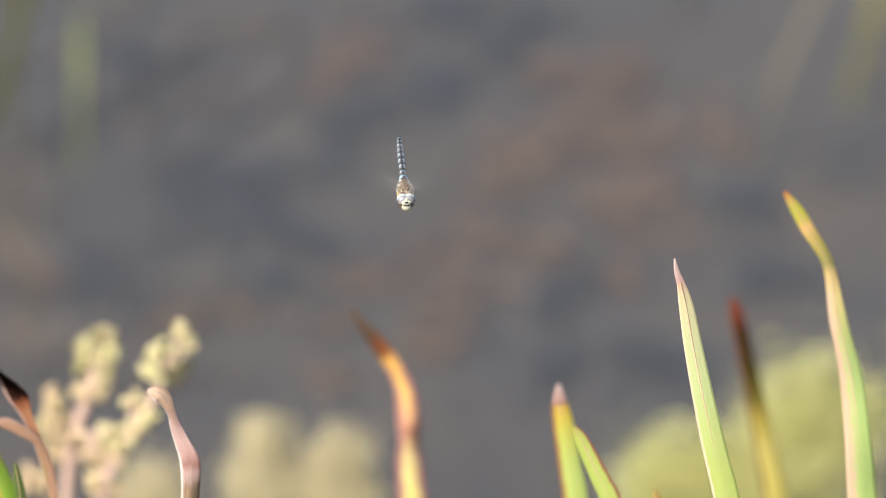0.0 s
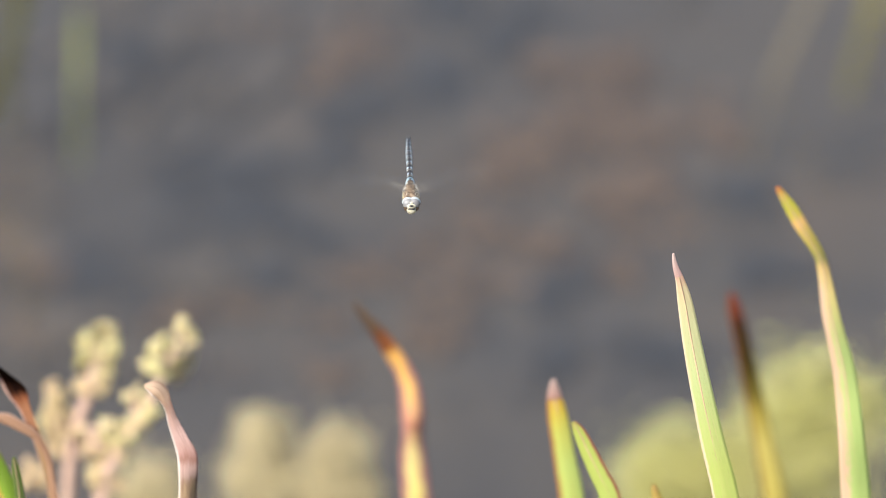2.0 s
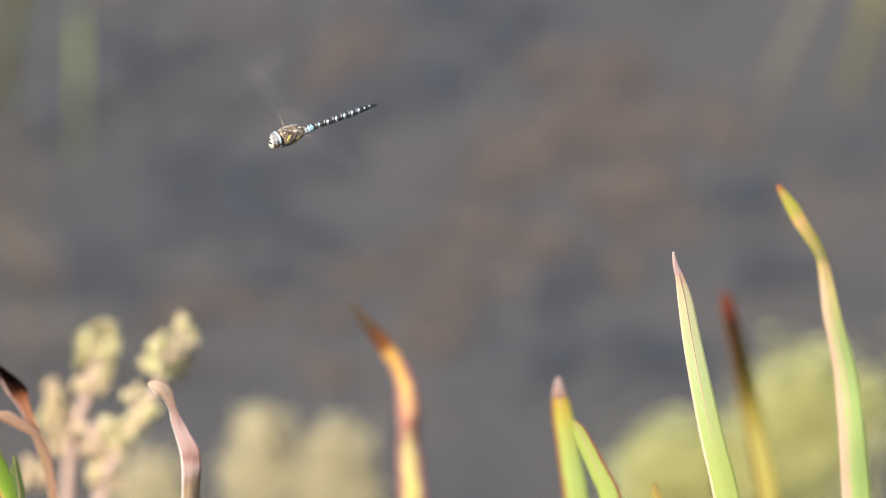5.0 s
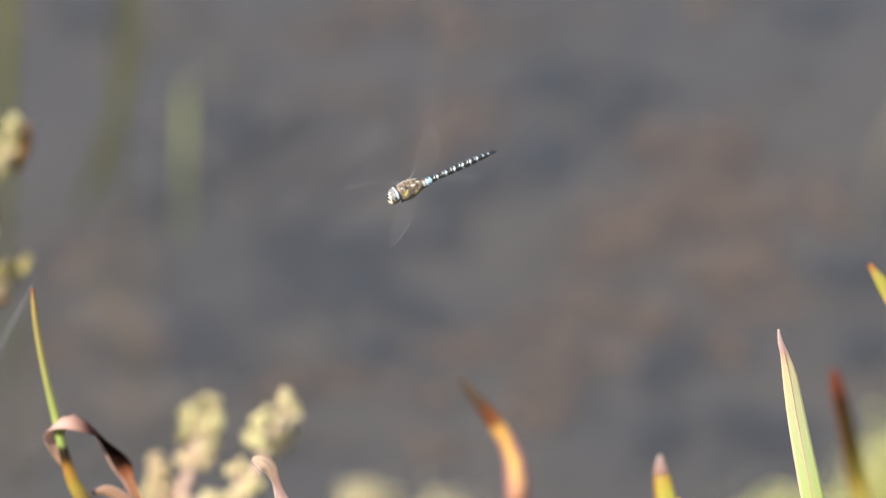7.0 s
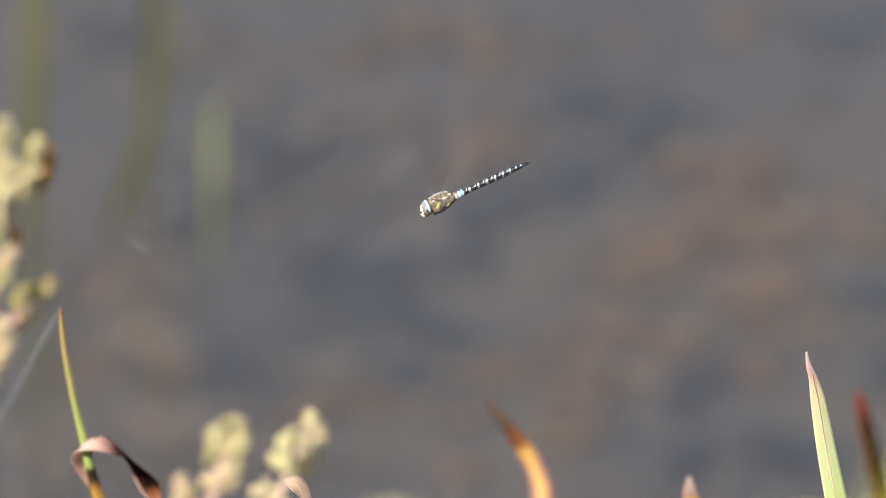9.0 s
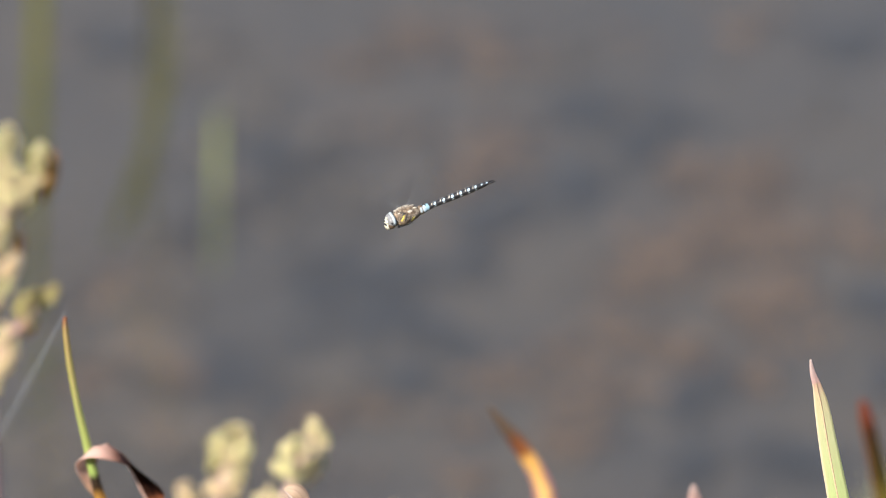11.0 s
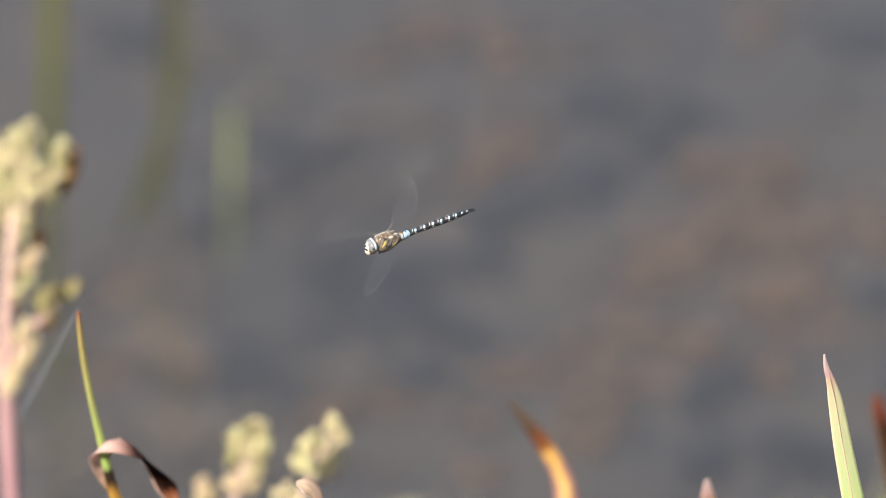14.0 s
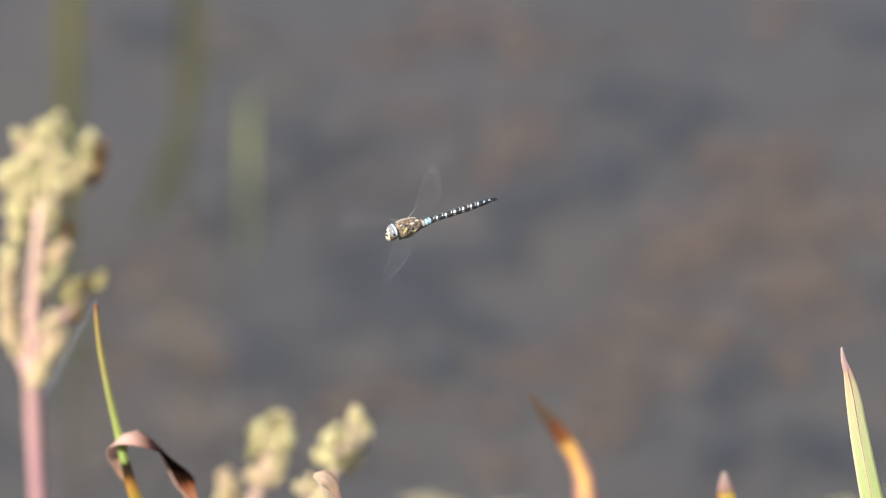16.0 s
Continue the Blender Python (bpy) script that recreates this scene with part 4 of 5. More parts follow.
for k, (x, y, rx, ry) in enumerate(BROWN_NEAR_RIGHT + BROWN_FAR_MIDDLE + BROWN_NEAR_LEFT):
    strand_patch_at("pondweed", "mat of brown sunken pondweed on the bed", x, y, rx * 1.15, ry * 1.15, 70 + k, WEED)
for k, (x, y, rx, ry) in enumerate(SILT + SILT_LEFT):
    strand_patch_at("pondweed", "mat of pale silty weed on the bed", x, y, rx * 1.3, ry * 1.3, 130 + k, PALE_WEED)
for k, (x, y, rx, ry) in enumerate(DARK + DARK_FAR):
    strand_patch_at("reflection_patch", "dark blue-grey strands imitating a reflection in the water", x, y, rx * 1.4, ry * 1.4, 170 + k, DARK_REFLECTION)

# olive strands on the bed stand in for the tall leaf's reflection
GREEN_REFLECTION = strand_mat("olive_leaf_reflection", [(0.3, (0.075, 0.085, 0.040)), (0.7, (0.12, 0.125, 0.055))])
for k, (x, y, rx, ry) in enumerate(((-0.383, 6.297, 0.006, 0.048), (-0.403, 6.166, 0.006, 0.037), (-0.397, 6.502, 0.007, 0.040))):
    strand_patch_at("pondweed", "olive-green strands imitating a leaf's reflection in the water", x, y, rx, ry, 230 + k, GREEN_REFLECTION)


# ---- spider silk ----
m, nt, n, l, p = nodes_of("silk")
p.inputs["Base Color"].default_value = (0.8, 0.82, 0.85, 1)
p.inputs["Roughness"].default_value = 0.3
p.inputs["Alpha"].default_value = 0.06
SILK = m
silk_top, silk_low = (-0.2439, 4.2000, 0.9586), (-0.2637, 4.0000, 0.9886)
silk = part("spider_thread", tube([(*silk_top, 0.0006), (*[(a + b) / 2 for a, b in zip(silk_top, silk_low)], 0.0016), (*silk_low, 0.0012)], silk_top, 6, 12), SILK)
silk.location = silk_top
tagged(silk, "pale strand of spider silk between leaf and stem", "silk")


FLUFF = plain_mat("white_fluff", [(0.3, (0.70, 0.70, 0.68)), (0.7, (0.82, 0.82, 0.80))], 800, 0.6)
FLUFF.node_tree.nodes["Principled BSDF"].inputs["Alpha"].default_value = 0.055


def fluff(label, length, hairs, seed):
    """A drifting scrap of plume: a tiny seed with a tuft of hairs along it."""
    rnd = random.Random(seed)
    ob = thing("seed_fluff", (0, 0, 0), label, "seed fluff")
    part("seed", tube([(-length, 0, length * 0.7, 0.0002), (0, 0, 0, 0.0007), (length, 0, -length * 0.7, 0.0002)], (0, 0, 0), 6, 8), FLUFF, ob)
    bm = bmesh.new()
    for i in range(hairs):
        k = rnd.uniform(-0.6, 0.6)
        c = Vector((k * length, 0, -k * length * 0.7))
        d = Vector((rnd.uniform(-1, 1), rnd.uniform(-1, 1), rnd.uniform(-1, 1))).normalized() * rnd.uniform(0.0015, 0.003)
        e = d.cross(Vector((0.3, 1, 0.2))).normalized() * 0.00012
        bm.faces.new([bm.verts.new(c + e), bm.verts.new(c + d), bm.verts.new(c - e)])
    part("hairs", bm, FLUFF, ob, "tuft of fine white hairs", False)
    return ob


tuft = fluff("small white tuft of drifting seed fluff", 0.002, 70, 1)
wisp = fluff("thin white wisp of drifting plant fluff", 0.006, 50, 2)


# ---- the dragonfly ----
BLACK = plain_mat("black_chitin", [(0.3, (0.012, 0.013, 0.018)), (0.7, (0.03, 0.028, 0.03))], 900, 0.35, 0.2, 0.0001, coat=0.3)
BLUE = plain_mat("pale_blue_spot", [(0.3, (0.40, 0.54, 0.68)), (0.7, (0.60, 0.72, 0.82))], 1500, 0.4, 0.2, 0.0001)
BRIGHT_BLUE = plain_mat("bright_blue", [(0.3, (0.28, 0.50, 0.64)), (0.7, (0.42, 0.63, 0.73))], 1500, 0.4, 0.2, 0.0001)
CREAM = plain_mat("cream_mark", [(0.3, (0.50, 0.46, 0.39)), (0.7, (0.68, 0.63, 0.56))], 1500, 0.4, 0.2, 0.0001)
BROWN_HAIRY = plain_mat("brown_thorax", [(0.36, (0.022, 0.014, 0.009)), (0.45, (0.11, 0.072, 0.045)), (0.54, (0.27, 0.19, 0.125)), (0.66, (0.52, 0.43, 0.33))], 600, 0.5, 0.8, 0.0004, coat=0.2)
YELLOW = plain_mat("yellow_stripe", [(0.3, (0.55, 0.48, 0.06)), (0.7, (0.72, 0.62, 0.12))], 1500, 0.4, 0.2, 0.0001)
FACE = plain_mat("cream_face", [(0.3, (0.46, 0.44, 0.33)), (0.7, (0.70, 0.68, 0.57))], 1200, 0.35, 0.2, 0.0001, coat=0.3)
EYE = plain_mat("grey_blue_eye", [(0.3, (0.13, 0.125, 0.13)), (0.5, (0.21, 0.21, 0.22)), (0.7, (0.35, 0.36, 0.385))], 260, 0.4, 0.3, 0.00005, coat=0.1)
EYE_BROWN = plain_mat("brown_eye", [(0.3, (0.05, 0.03, 0.02)), (0.7, (0.14, 0.10, 0.07))], 500, 0.25, 0.2, 0.0001, coat=0.5)
BLUE_GREY = plain_mat("pale_blue_rim", [(0.3, (0.34, 0.41, 0.46)), (0.7, (0.50, 0.57, 0.61))], 600, 0.5, 0.2, 0.0001)
BLUE_DULL = plain_mat("dull_blue_mark", [(0.3, (0.30, 0.36, 0.40)), (0.7, (0.48, 0.54, 0.58))], 1500, 0.4, 0.2, 0.0001)
BROWN_LINE = plain_mat("brown_face_line", [(0.3, (0.16, 0.12, 0.06)), (0.7, (0.26, 0.20, 0.11))], 1500, 0.4)
STIGMA = plain_mat("brown_wing_spot", [(0.3, (0.20, 0.16, 0.12)), (0.7, (0.30, 0.26, 0.20))], 1500, 0.5)
STIGMA.node_tree.nodes["Principled BSDF"].inputs["Alpha"].default_value = 0.2


def wing_mat():
    m, nt, n, l, p = nodes_of("clear_wing_membrane")
    p.inputs["Base Color"].default_value = (0.72, 0.74, 0.76, 1)
    p.inputs["Roughness"].default_value = 0.2
    tr = n.new("ShaderNodeBsdfTransparent")
    mx = n.new("ShaderNodeMixShader")
    v = n.new("ShaderNodeTexVoronoi")
    v.feature = "DISTANCE_TO_EDGE"
    v.inputs["Scale"].default_value = 900
    l.new(n.new("ShaderNodeTexCoord").outputs["Object"], v.inputs["Vector"])
    net = ramp(nt, [(0.02, (0.016, 0.016, 0.016)), (0.06, (0.002, 0.002, 0.002))], v.outputs["Distance"])
    l.new(net, mx.inputs[0])
    l.new(tr.outputs[0], mx.inputs[1])
    l.new(p.outputs[0], mx.inputs[2])
    l.new(mx.outputs[0], n["Material Output"].inputs[0])
    return m


WING = wing_mat()
VEIN = plain_mat("pale_vein", [(0.3, (0.46, 0.44, 0.40)), (0.7, (0.62, 0.60, 0.56))], 900, 0.4)
VEIN.node_tree.nodes["Principled BSDF"].inputs["Alpha"].default_value = 0.045

ROOT = plain_mat("pale_root_vein", [(0.3, (0.60, 0.57, 0.50)), (0.7, (0.72, 0.70, 0.64))], 900, 0.4)
ROOT.node_tree.nodes["Principled BSDF"].inputs["Alpha"].default_value = 0.25
# near-white rim vein, the glint of the wing tips put into its colour
RIM_GLINT = plain_mat("pale_rim_glint", [(0.3, (0.75, 0.75, 0.75)), (0.7, (0.85, 0.85, 0.85))], 900, 0.3)
RIM_GLINT.node_tree.nodes["Principled BSDF"].inputs["Alpha"].default_value = 0.15


def lathe(profile, sides=20, flat=1.0):
    """A body turned about x: profile rows of x, radius, height of its axis."""
    bm = bmesh.new()
    rows = [[bm.verts.new((x, r * math.cos(2 * math.pi * i / sides), zc + flat * r * math.sin(2 * math.pi * i / sides))) for i in range(sides)] for x, r, zc in profile]
    for a, b in zip(rows, rows[1:]):
        for i in range(sides):
            bm.faces.new((a[i], a[(i + 1) % sides], b[(i + 1) % sides], b[i]))
    bm.faces.new(rows[0])
    bm.faces.new(rows[-1])
    return bm


def ball(c, r, squash=(1, 1, 1), sub=3):
    bm = bmesh.new()
    bmesh.ops.create_icosphere(bm, subdivisions=sub, radius=1.0, matrix=Matrix.Translation(c) @ Matrix.Diagonal((r * squash[0], r * squash[1], r * squash[2], 1)))
    return bm


def patch(x, angle, half_len, half_ang, radius, zc, lift=0.00006, slant=0.0):
    """An oval mark that follows a round body; angle from its top, in degrees."""
    bm = bmesh.new()
    rings = []
    for k in range(4):
        f = k / 3
        ring = []
        for i in range(14):
            t = 2 * math.pi * i / 14
            a = radians(90 + angle + half_ang * f * math.sin(t))
            px = x + half_len * f * math.cos(t) + slant * f * math.sin(t)
            q = radius(px) + lift * (1.4 - f)
            ring.append(bm.verts.new((px, q * math.cos(a), zc(x) + q * math.sin(a))))
        rings.append(ring)
    bm.faces.new(rings[1])
    for a, b in zip(rings[1:], rings[2:]):
        for i in range(14):
            bm.faces.new((a[i], a[(i + 1) % 14], b[(i + 1) % 14], b[i]))
    for v in rings[0]:
        bm.verts.remove(v)
    return bm


def dragonfly():
    fly = thing("dragonfly", (0, 4, 1), "hovering dragonfly, brown thorax, blue-spotted black abdomen", "dragonfly")
    # thorax, deep and rounded
    th = part("thorax", lathe([(-0.0066, 0.0014, -0.0003), (-0.0060, 0.0023, -0.0003), (-0.0040, 0.0031, -0.0004), (-0.0022, 0.0036, -0.0005), (0.0003, 0.0039, -0.0006), (0.0030, 0.0041, -0.0007), (0.0052, 0.0036, -0.0009), (0.0062, 0.0028, -0.0010), (0.0068, 0.0014, -0.0010)], 24, 1.1), BROWN_HAIRY, fly, "brown hairy thorax")
    thr = lambda x: 0.0041 * math.sqrt(max(0.05, 1 - ((x - 0.0014) / (0.0070 if x > 0.0014 else 0.0096)) ** 2))
    for sgn in (1, -1):
        part("yellow_stripe", patch(0.0036, sgn * 88, 0.0006, 30, thr, lambda x: -0.0005, 0.00012, sgn * 0.0014), YELLOW, th, "slanting yellow side stripe")
        part("yellow_stripe", patch(-0.0018, sgn * 112, 0.0007, 20, thr, lambda x: -0.0003, 0.00012, sgn * 0.0008), YELLOW, th, "slanting yellow side stripe")
        part("dark_stripe", patch(0.0020, sgn * 92, 0.0004, 40, thr, lambda x: -0.0005, 0.00008, sgn * 0.0016), BLACK, th, "black line behind the yellow stripe")
        part("dark_stripe", patch(-0.0004, sgn * 96, 0.0003, 34, thr, lambda x: -0.0004, 0.00008, sgn * 0.0012), BLACK, th)
        part("dark_stripe", patch(0.0054, sgn * 96, 0.0004, 40, thr, lambda x: -0.0008, 0.00008), BLACK, th)
        part("shoulder_mark", patch(0.0042, sgn * 32, 0.0007, 6, thr, lambda x: -0.0005, 0.00012, sgn * 0.0004), CREAM, th)
        part("dark_stripe", patch(0.0024, sgn * 50, 0.0016, 5, thr, lambda x: -0.0005, 0.00008, sgn * 0.0006), BLACK, th, "thin dark line beside the back")
        part("pale_tuft", patch(-0.0012, sgn * 44, 0.0012, 9, thr, lambda x: -0.0005, 0.00012), CREAM, th, "pale tuft between the wing roots")
        part("pale_tuft", patch(-0.0042, sgn * 30, 0.0010, 9, thr, lambda x: 0.0, 0.00014), CREAM, th, "pale tuft between the wing roots")
    part("back_seam", patch(0.0008, 0, 0.0044, 7, thr, lambda x: -0.0005, 0.0001), BLACK, th, "dark seam along the back")
    for x, y in ((0.0010, 0.0012), (-0.0016, 0.0010), (0.0010, -0.0012), (-0.0016, -0.0010)):
        part("wing_root", ball((x, y, 0.0034), 0.0008, (1.1, 0.8, 0.5), 2), BROWN_HAIRY, th, "knob at the wing root")
    # fine hairs on the thorax
    rnd = random.Random(5)
    hair = bmesh.new()
    for i in range(800):
        x, a = rnd.uniform(-0.004, 0.006), radians(rnd.uniform(-20, 200))
        q = thr(x) * 0.96
        d = Vector((rnd.uniform(-0.4, 0.4), math.cos(a), math.sin(a))).normalized()
        c = Vector((x, q * math.cos(a), q * math.sin(a)))
        s = Vector((1, 0, 0)) * 0.00006
        hair.faces.new([hair.verts.new(c + s), hair.verts.new(c + d * rnd.uniform(0.0004, 0.0009)), hair.verts.new(c - s)])
    part("hair", hair, CREAM, th, "short pale hairs", False)
    # head: two great eyes that meet above, a pale face below
    head = part("head", ball((0.0074, 0, -0.0012), 0.0028, (0.62, 1.25, 1.12)), BLACK, fly, "dark head")
    for sgn in (1, -1):
        part("eye", ball((0.0086, sgn * 0.0013, -0.0004), 0.0027, (0.84, 1.13, 1.04)), EYE, head, "large glossy grey-blue compound eye")
        part("lower_eye", ball((0.0091, sgn * 0.0022, -0.0022), 0.0020, (0.92, 0.86, 0.95)), EYE_BROWN, head, "dark brown lower part of the eye")
        part("pupil_spot", ball((0.0090, sgn * 0.0041, -0.0004), 0.0006, (1.0, 0.6, 1.0), 2), BLACK, head, "dark spot on the eye")
        part("eye_rim", ball((0.0077, sgn * 0.0015, -0.0001), 0.0027, (0.50, 1.13, 1.06)), BLUE_GREY, head, "pale blue hind rim of the eye")
    part("face_edge", ball((0.0100, 0, -0.0024), 0.0027, (0.50, 1.02, 0.98)), BLACK, head, "black line round the face")
    part("face", ball((0.0106, 0, -0.0027), 0.0024, (0.72, 1.0, 0.98)), FACE, head, "cream face")
    part("brow", ball((0.0106, 0, -0.0004), 0.0015, (1.0, 1.55, 0.9)), FACE, head)
    part("brow_mark", ball((0.0115, 0, 0.0002), 0.0010, (0.8, 1.25, 0.50), 2), BLACK, head, "black mark on the brow")
    part("crown_spot", ball((0.0104, 0, 0.0014), 0.0007, (1.0, 1.2, 0.7), 2), FACE, head, "small cream spot between the eyes")
    part("face_line", ball((0.0118, 0, -0.0014), 0.0022, (0.30, 1.0, 0.15), 2), BLACK, head)
    part("face_line", ball((0.0117, 0, -0.0031), 0.0021, (0.28, 1.0, 0.12), 2), BROWN_LINE, head, "thin brown line across the face")
    part("mouth", ball((0.0104, 0, -0.0043), 0.0013, (0.75, 1.05, 0.6)), CREAM, head)
    # abdomen of ten segments
    cuts = [-0.0062, -0.0081, -0.0114, -0.0160, -0.0207, -0.0253, -0.0297, -0.0338, -0.0374, -0.0405, -0.0432]

    def rad(x):
        pts = ((-0.0062, 0.0024), (-0.0086, 0.0023), (-0.0118, 0.0016), (-0.0155, 0.0014), (-0.0220, 0.0016), (-0.0320, 0.0017), (-0.0400, 0.0013), (-0.0432, 0.0010))
        for (a, ra), (b, rb) in zip(pts, pts[1:]):
            if b <= x <= a:
                return ra + (rb - ra) * (a - x) / (a - b)
        return 0.0010 if x < -0.04 else 0.0022

    axis = lambda x: -0.0003 + 0.0025 * max(0.0, -0.0062 - x) / 0.037
    for k, (a, b) in enumerate(zip(cuts, cuts[1:])):
        seg = part("abdomen_segment", lathe([(a - 0.00005, rad(a) * 0.93, axis(a)), (a - 0.0003, rad(a), axis(a)), ((a + b) / 2, rad((a + b) / 2) * 0.985, axis((a + b) / 2)), (b + 0.0003, rad(b) * 1.03, axis(b)), (b + 0.00002, rad(b) * 0.95, axis(b))], 18), BLACK if k else BROWN_HAIRY, fly)
        if k == 0:
            for sgn in (1, -1):
                part("pale_spot", patch((a + b) / 2, sgn * 70, 0.0007, 40, rad, axis, 0.0001), BLUE_DULL, seg, "dull blue side patch")
        if k == 1:
            for sgn in (1, -1):
                part("blue_spot", patch(a - 0.0008, sgn * 66, 0.0009, 56, rad, axis, 0.0001), BLUE, seg, "pale blue side patch")
                part("blue_spot", patch(a - 0.0025, sgn * 62, 0.0009, 58, rad, axis, 0.0001), BRIGHT_BLUE, seg, "bright blue side patch")
            part("blue_spot", patch(a - 0.0026, 0, 0.0005, 50, rad, axis, 0.0001), BRIGHT_BLUE, seg)
        if k >= 2:
            ln = a - b
            for sgn in (1, -1):
                part("blue_spot", patch(b + ln * 0.25, sgn * 42, ln * (0.17 if k < 8 else 0.14), 34 if k < 8 else 26, rad, axis, 0.0001, sgn * ln * 0.10), BLUE, seg, "pale blue spot")
                if k < 8:
                    part("cream_spot", patch(a - ln * 0.38, sgn * 34, ln * 0.06, 30, rad, axis, 0.0001, sgn * ln * 0.08), CREAM, seg, "small cream mark")
                    part("side_spot", patch(b + ln * 0.30, sgn * 99, ln * 0.14, 13, rad, axis, 0.0001, sgn * ln * 0.05), BLUE_DULL, seg, "pale blue side spot")
    for sgn in (1, -1):
        pts = [(-0.0428, sgn * 0.0004, axis(-0.043), 0.0003), (-0.0446, sgn * 0.0009, axis(-0.043) + 0.0001, 0.00045), (-0.0472, sgn * 0.0010, axis(-0.043), 0.00012)]
        part("tail_clasper", tube(pts, (0, 0, 0), 8, 10), BLACK, fly, "dark leaf-shaped tail clasper")
    # legs folded under the thorax
    for sgn in (1, -1):
        for x in (0.005, 0.003, 0.001):
            part("leg", tube([(x, sgn * 0.0016, -0.0040, 0.0004), (x + 0.0012, sgn * 0.0022, -0.0046, 0.0003), (x - 0.001, sgn * 0.0018, -0.0048, 0.0002), (x - 0.003, sgn * 0.0012, -0.0045, 0.0001)], (0, 0, 0), 6, 10), BLACK, fly, "thin folded black leg")
    # wings, each about its own hinge
    wings = []
    for kind, x, ln, wd in (("forewing", 0.0014, 0.041, 0.0085), ("hindwing", -0.0026, 0.040, 0.0115)):
        for sgn in (1, -1):
            bm = bmesh.new()
            us = [i / 22 for i in range(23)]
            front, back = [], []
            for u in us:
                w = wd * (math.sin(math.pi * min(1.0, 0.10 + u * 0.86)) ** 0.55) * (1.0 if kind == "forewing" else 1.12 - 0.3 * u)
                lead = 0.0015 + 0.0018 * u - 0.004 * max(0, u - 0.82) ** 1.2
                front.append((lead, sgn * ln * u))
                back.append((lead - w, sgn * ln * u))
            tops, bots = [], []
            for (fx, fy), (bx, by) in zip(front, back):
                tops.append([bm.verts.new((fx + (bx - fx) * q, fy, 0.00012 * math.sin(q * 19) + 0.0006 * math.sin(3.1 * abs(fy) / ln) * (1 - q) + 0.00002)) for q in (0, 0.12, 0.25, 0.4, 0.6, 0.8, 1)])
            for a, b in zip(tops, tops[1:]):
                for i in range(6):
                    bm.faces.new((a[i], a[i + 1], b[i + 1], b[i]))
            wing = part(kind, bm, WING, fly, "clear veined wing")
            mod = wing.modifiers.new("thickness", "SOLIDIFY")
            mod.thickness = 0.00003
            part("leading_vein", tube([(fx, fy, 0.0006 * math.sin(3.1 * abs(fy) / ln), 0.00009) for fx, fy in front[::3]], (0, 0, 0), 6, 24), VEIN, wing, "straw-coloured leading vein")
            part("root_vein", tube([(fx - 0.0004 * k, fy, 0.0006 * math.sin(3.1 * abs(fy) / ln), 0.00020 - 0.00003 * k) for k, (fx, fy) in enumerate(front[0:7])], (0, 0, 0), 6, 10), ROOT, wing, "pale strong veins at the wing root")
            rim = [(bx, by, 0.00012 * math.sin(19) + 0.00002, 0.00002 + 0.00010 * k / 12) for k, (bx, by) in enumerate(back[10:])] + [(*front[-1], 0.0, 0.00006)]
            part("rim_vein", tube(rim, (0, 0, 0), 5, 20), RIM_GLINT, wing, "wing rim vein, its glint painted pale")
            fx, fy = front[18]
            part("wing_spot", ball((fx - 0.0004, fy, 0.0003), 0.0013, (0.3, 1, 0.12), 2), STIGMA, wing, "brown spot near the wing tip")
            wing.location = (x, sgn * 0.0018, 0.0030)
            wings.append((wing, kind, sgn))
    return fly, wings


fly, wings = dragonfly()


# ---- what moves ----
def sway(ob, rows):
    x, y, z = ob.location
    walk(ob, [(t, pose(x, y, z, 0, a, 0)) for t, a in rows])


# where the beat stands each half second, in degrees: 0 fore wings up and hind wings down, 180 the reverse
BEAT = (90, 180, 45, 225, 60, 180, 90, 60, 90, 180, 0, 90, 0, 5, 150, 45, 300, 0, 270, 90, 180, 0, 90, 20, 180, 0, 90, 180, 170, 0, 45, 150, 180, 180)


def beat(wing, kind, sgn):
    """A quick wing beat, about seven a second as the shutter catches it, the hind wings against the fore wings."""
    x, y, z = wing.location
    rows, at = [], BEAT[0]
    for k in range(482):
        s = math.cos(radians(at))
        tip, sweep = (5 + 23 * s, -18 + 15 * s) if kind == "forewing" else (-3 - 17 * s, 30 - 6 * s)
        rows.append((k / FPS, pose(x, y, z, sgn * tip, -14 + 10 * math.sin(radians(at)), sgn * sweep)))
        a, b = BEAT[k // 15], BEAT[k // 15 + 1]
        at += (1350 + (b - a - 1350 + 180) % 360 - 180) / 15
    walk(wing, rows)


def drift(ob, t0, a, t1, b, end):
    """A steady drift on the breeze through a at t0 and b at t1, until end."""
    at = lambda t: pose(*[p + (q - p) * (t - t0) / (t1 - t0) for p, q in zip(a, b)])
    last = at(end).translation
    walk(ob, [(t, at(t)) for t in range(0, end, 2)] + [(end, pose(last.x, last.y, 0.003)), (16.5, pose(last.x, last.y, 0.003))])


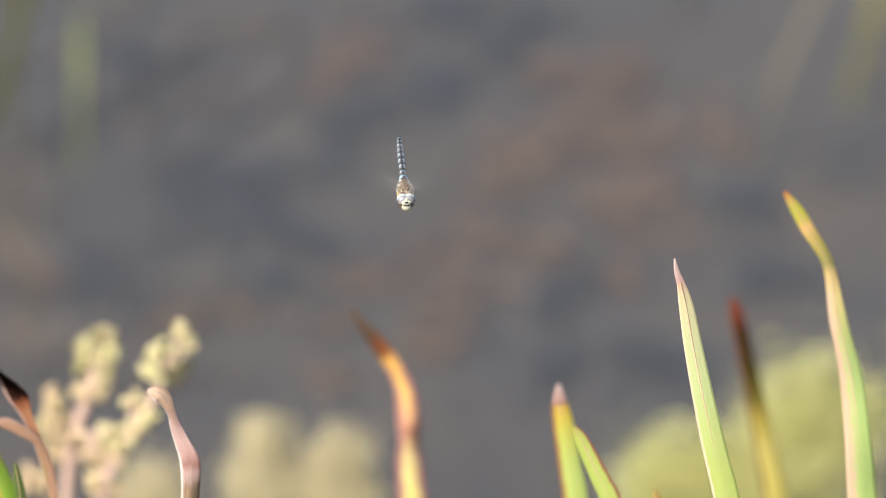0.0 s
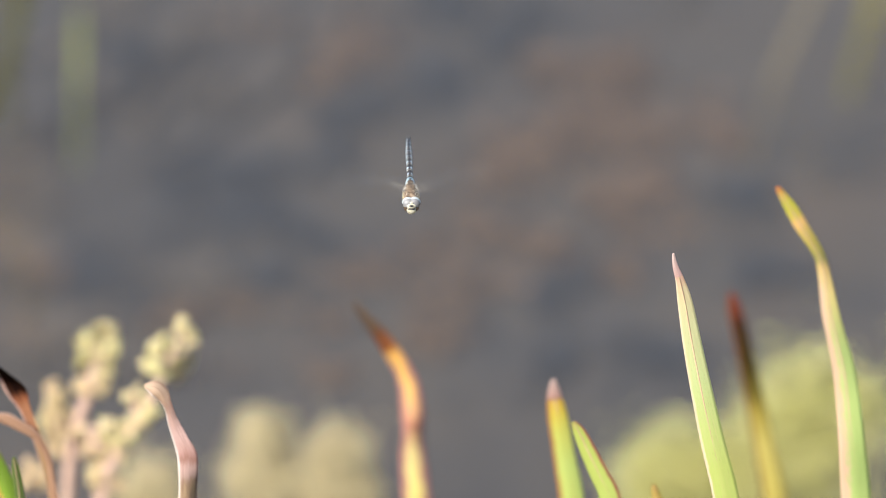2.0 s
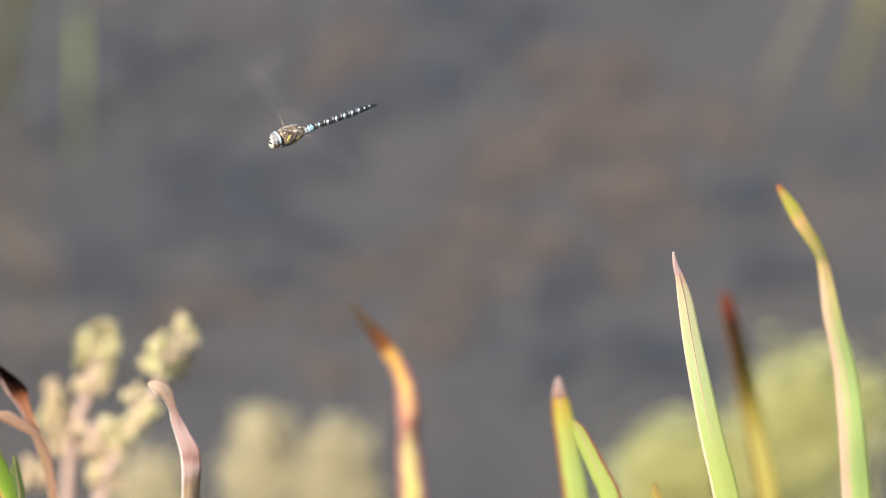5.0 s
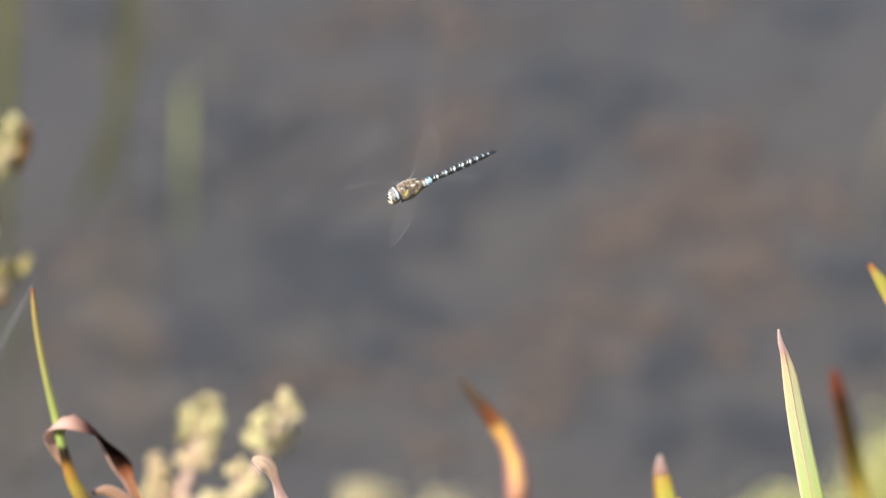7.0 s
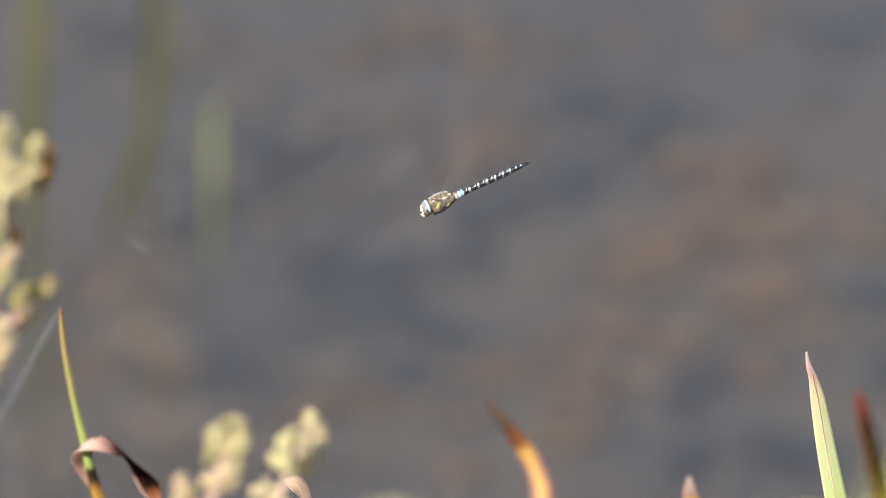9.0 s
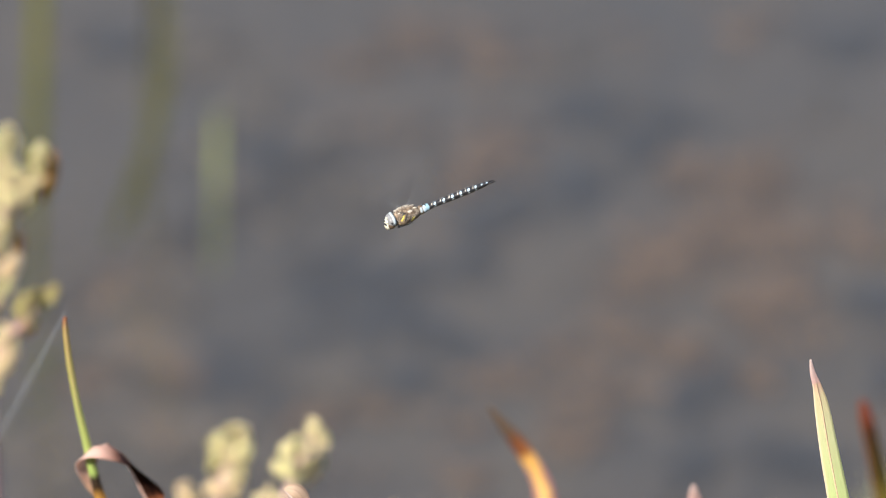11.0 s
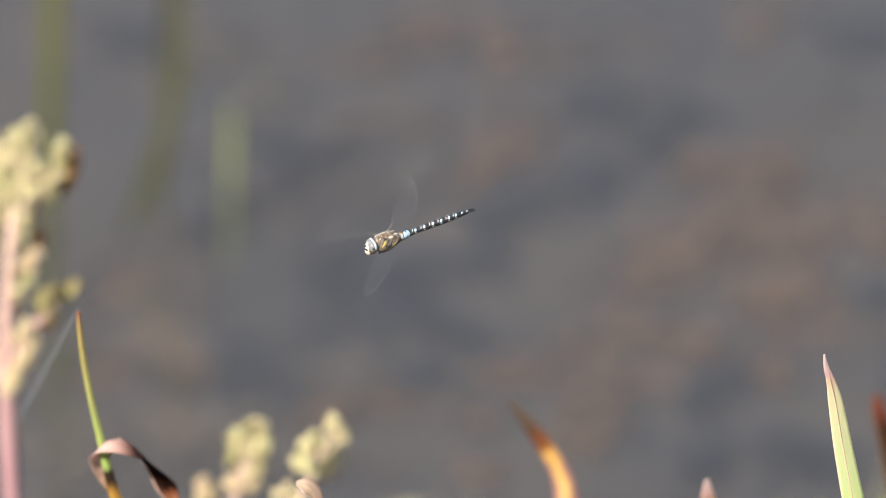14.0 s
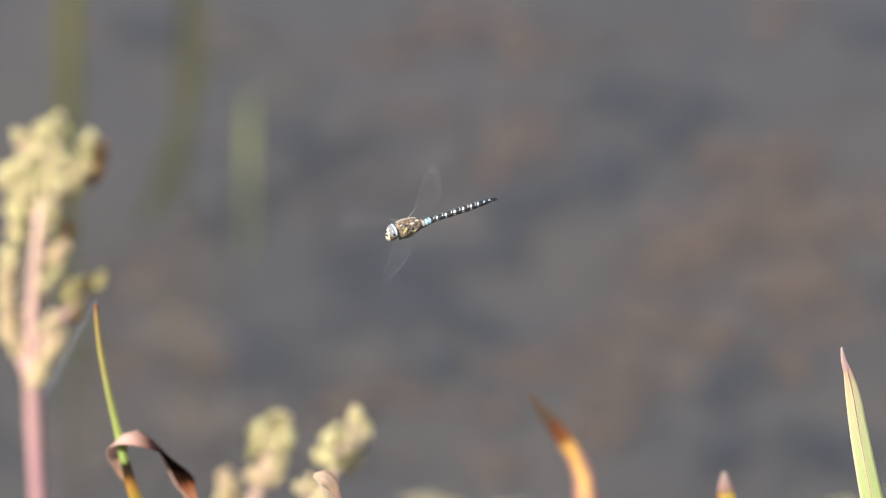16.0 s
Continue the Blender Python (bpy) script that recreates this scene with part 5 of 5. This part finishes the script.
def motions():
    drift(tuft, 7.0, (0.0333, 5.1000, 0.7132), 7.6, (0.0750, 5.1000, 0.6605), 14)
    drift(wisp, 8.8, (-0.2496, 4.6500, 0.8028), 9.1, (-0.2161, 4.6500, 0.7733), 16)
    walk(fly, [
        (0, pose(-0.0187, 4.3487, 0.9041, 0, 8.4, 274.2)),
        (0.5, pose(-0.0144, 4.3494, 0.9052, 0, 10.2, 273.6)),
        (1, pose(-0.0135, 4.3490, 0.9040, 0, 10.5, 273.1)),
        (1.5, pose(-0.0146, 4.3481, 0.9024, 0, 9.4, 272.8)),
        (2, pose(-0.0151, 4.3472, 0.9003, 0, 9.4, 271.9)),
        (2.5, pose(-0.0158, 4.3463, 0.8984, 0, 9.0, 267.8)),
        (2.7, pose(-0.0166, 4.3463, 0.8986, 0, 5.9, 264.4)),
        (2.9, pose(-0.0193, 4.3481, 0.8988, 0, 4.6, 252.9)),
        (3, pose(-0.0228, 4.3481, 0.8985, 0, 7.3, 241.9)),
        (3.3, pose(-0.0336, 4.3543, 0.9018, 0, 5.8, 223.1)),
        (3.5, pose(-0.0415, 4.3569, 0.9040, 0, 7.0, 211.1)),
        (3.7, pose(-0.0501, 4.3610, 0.9083, 0, 4.0, 204.4)),
        (5.8, pose(-0.0753, 4.3716, 0.9297, 0, 10.1, 205.8)),
        (6, pose(-0.0751, 4.3723, 0.9324, 0, 12.1, 202.8)),
        (6.5, pose(-0.0700, 4.3725, 0.9321, 0, 14.4, 202.2)),
        (7, pose(-0.0676, 4.3721, 0.9317, 0, 13.4, 200.8)),
        (7.5, pose(-0.0654, 4.3725, 0.9315, 0, 13.5, 198.2)),
        (8, pose(-0.0651, 4.3736, 0.9338, 0, 14.8, 198.3)),
        (8.5, pose(-0.0642, 4.3738, 0.9343, 0, 13.4, 197.7)),
        (9, pose(-0.0657, 4.3749, 0.9355, 0, 16.4, 195.8)),
        (11.5, pose(-0.0901, 4.3713, 0.9310, 0, 11.2, 200.8)),
        (12, pose(-0.0943, 4.3684, 0.9258, 0, 10.8, 203.2)),
        (12.5, pose(-0.0975, 4.3676, 0.9245, 0, 9.1, 203.3)),
        (13, pose(-0.1007, 4.3670, 0.9234, 0, 9.9, 203.8)),
        (13.5, pose(-0.1018, 4.3663, 0.9218, 0, 8.2, 200.9)),
        (14, pose(-0.1011, 4.3653, 0.9196, 0, 8.2, 202.4)),
        (14.5, pose(-0.1008, 4.3644, 0.9177, 0, 7.7, 201.2)),
        (15, pose(-0.1014, 4.3650, 0.9190, 0, 6.6, 199.3)),
        (15.5, pose(-0.1012, 4.3659, 0.9212, 0, 7.0, 202.2)),
        (16, pose(-0.0993, 4.3665, 0.9224, 0, 7.0, 200.7))])
    for wing, kind, sgn in wings:
        beat(wing, kind, sgn)
    sway(reed_r, [(0, 0), (0.5, -0.071), (1, -0.187), (1.5, -0.284), (2, -0.199), (2.5, -0.13), (3, -0.115), (3.5, -0.115), (5.8, -0.34), (6, -0.42), (6.5, -0.613), (16, -0.613)])
    sway(brown, [(0, 0.000), (0.5, 0.161), (1, 0.261), (1.5, 0.299), (2, 0.287), (2.5, 0.167), (3, 0.015), (3.5, 0.010), (5.8, 0.237), (6, 0.310), (6.5, 0.285), (7, 0.305), (7.5, 0.296), (8, 0.203), (8.5, 0.172), (9, 0.250), (11.5, 0.197), (12, 0.383), (12.5, 0.674), (13, 0.908), (13.5, 0.769), (14, 0.570), (14.5, 0.369), (15, 0.405), (15.5, 0.512), (16, 0.660)])
    sway(reed_b, [(0, 0.000), (0.5, -0.153), (1, -0.230), (1.5, -0.142), (2, -0.017), (2.5, 0.036), (3, 0.154), (3.5, -0.081), (5.8, -0.375), (6, -0.239), (6.5, -0.188), (7, -0.172), (7.5, -0.126), (8, -0.327), (16, -0.327)])
    sway(reed_c, [(0, 0.000), (0.5, -0.012), (1, -0.131), (1.5, -0.221), (2, -0.191), (2.5, -0.183), (3, -0.071), (3.5, -0.033), (6, 0.067), (6.5, -0.070), (7, -0.094), (7.5, -0.004), (8, 0.047), (8.5, 0.049), (9, -0.017), (16, -0.017)])
    sway(leaf, [(0, 0.000), (0.5, -0.093), (1, 0.039), (1.5, 0.078), (2, -0.055), (2.5, -0.130), (3, 0.014), (3.5, 0.131), (6, 0.061), (6.5, 0.096), (7, 0.074), (7.5, 0.118), (8, 0.245), (8.5, 0.369), (9, 0.268), (13, 0.067), (13.5, 0.180), (14, 0.016), (14.5, -0.093), (15, 0.162), (15.5, 0.264), (16, 0.019)])
    sway(dock_a, [(0, -0.304), (7, -0.304), (7.5, -0.331), (8, -0.407), (8.5, -0.457), (9, -0.421), (11.5, -0.459), (12, -0.477), (12.5, -0.431), (13, -0.402), (13.5, -0.310), (14, -0.240), (14.5, -0.134), (15, -0.078), (15.5, -0.020), (16, 0.000)])
    sway(dock_b, [(0, 0.000), (0.5, 0.054), (1, 0.068), (1.5, 0.131), (2, 0.166), (2.5, 0.129), (3, 0.152), (3.5, 0.149), (5.8, 0.157), (6, 0.158), (6.5, 0.105), (7, 0.083), (7.5, 0.080), (8, 0.040), (8.5, -0.025), (9, -0.076), (11.5, -0.125), (12, -0.117), (12.5, -0.087), (13, -0.021), (13.5, 0.088), (14, 0.179), (14.5, 0.263), (15, 0.345), (15.5, 0.417), (16, 0.493)])
    sway(dock_c, [(0, 0.000), (0.5, 0.054), (1, 0.067), (1.5, 0.130), (2, 0.164), (2.5, 0.127), (3, 0.150), (3.5, 0.147), (5.8, 0.155), (6, 0.156), (6.5, 0.104), (7, 0.082), (7.5, 0.079), (8, 0.039), (8.5, -0.025), (9, -0.075), (11.5, -0.124), (12, -0.116), (12.5, -0.086), (13, -0.021), (13.5, 0.087), (14, 0.177), (14.5, 0.260), (15, 0.340), (15.5, 0.412), (16, 0.487)])


motions()
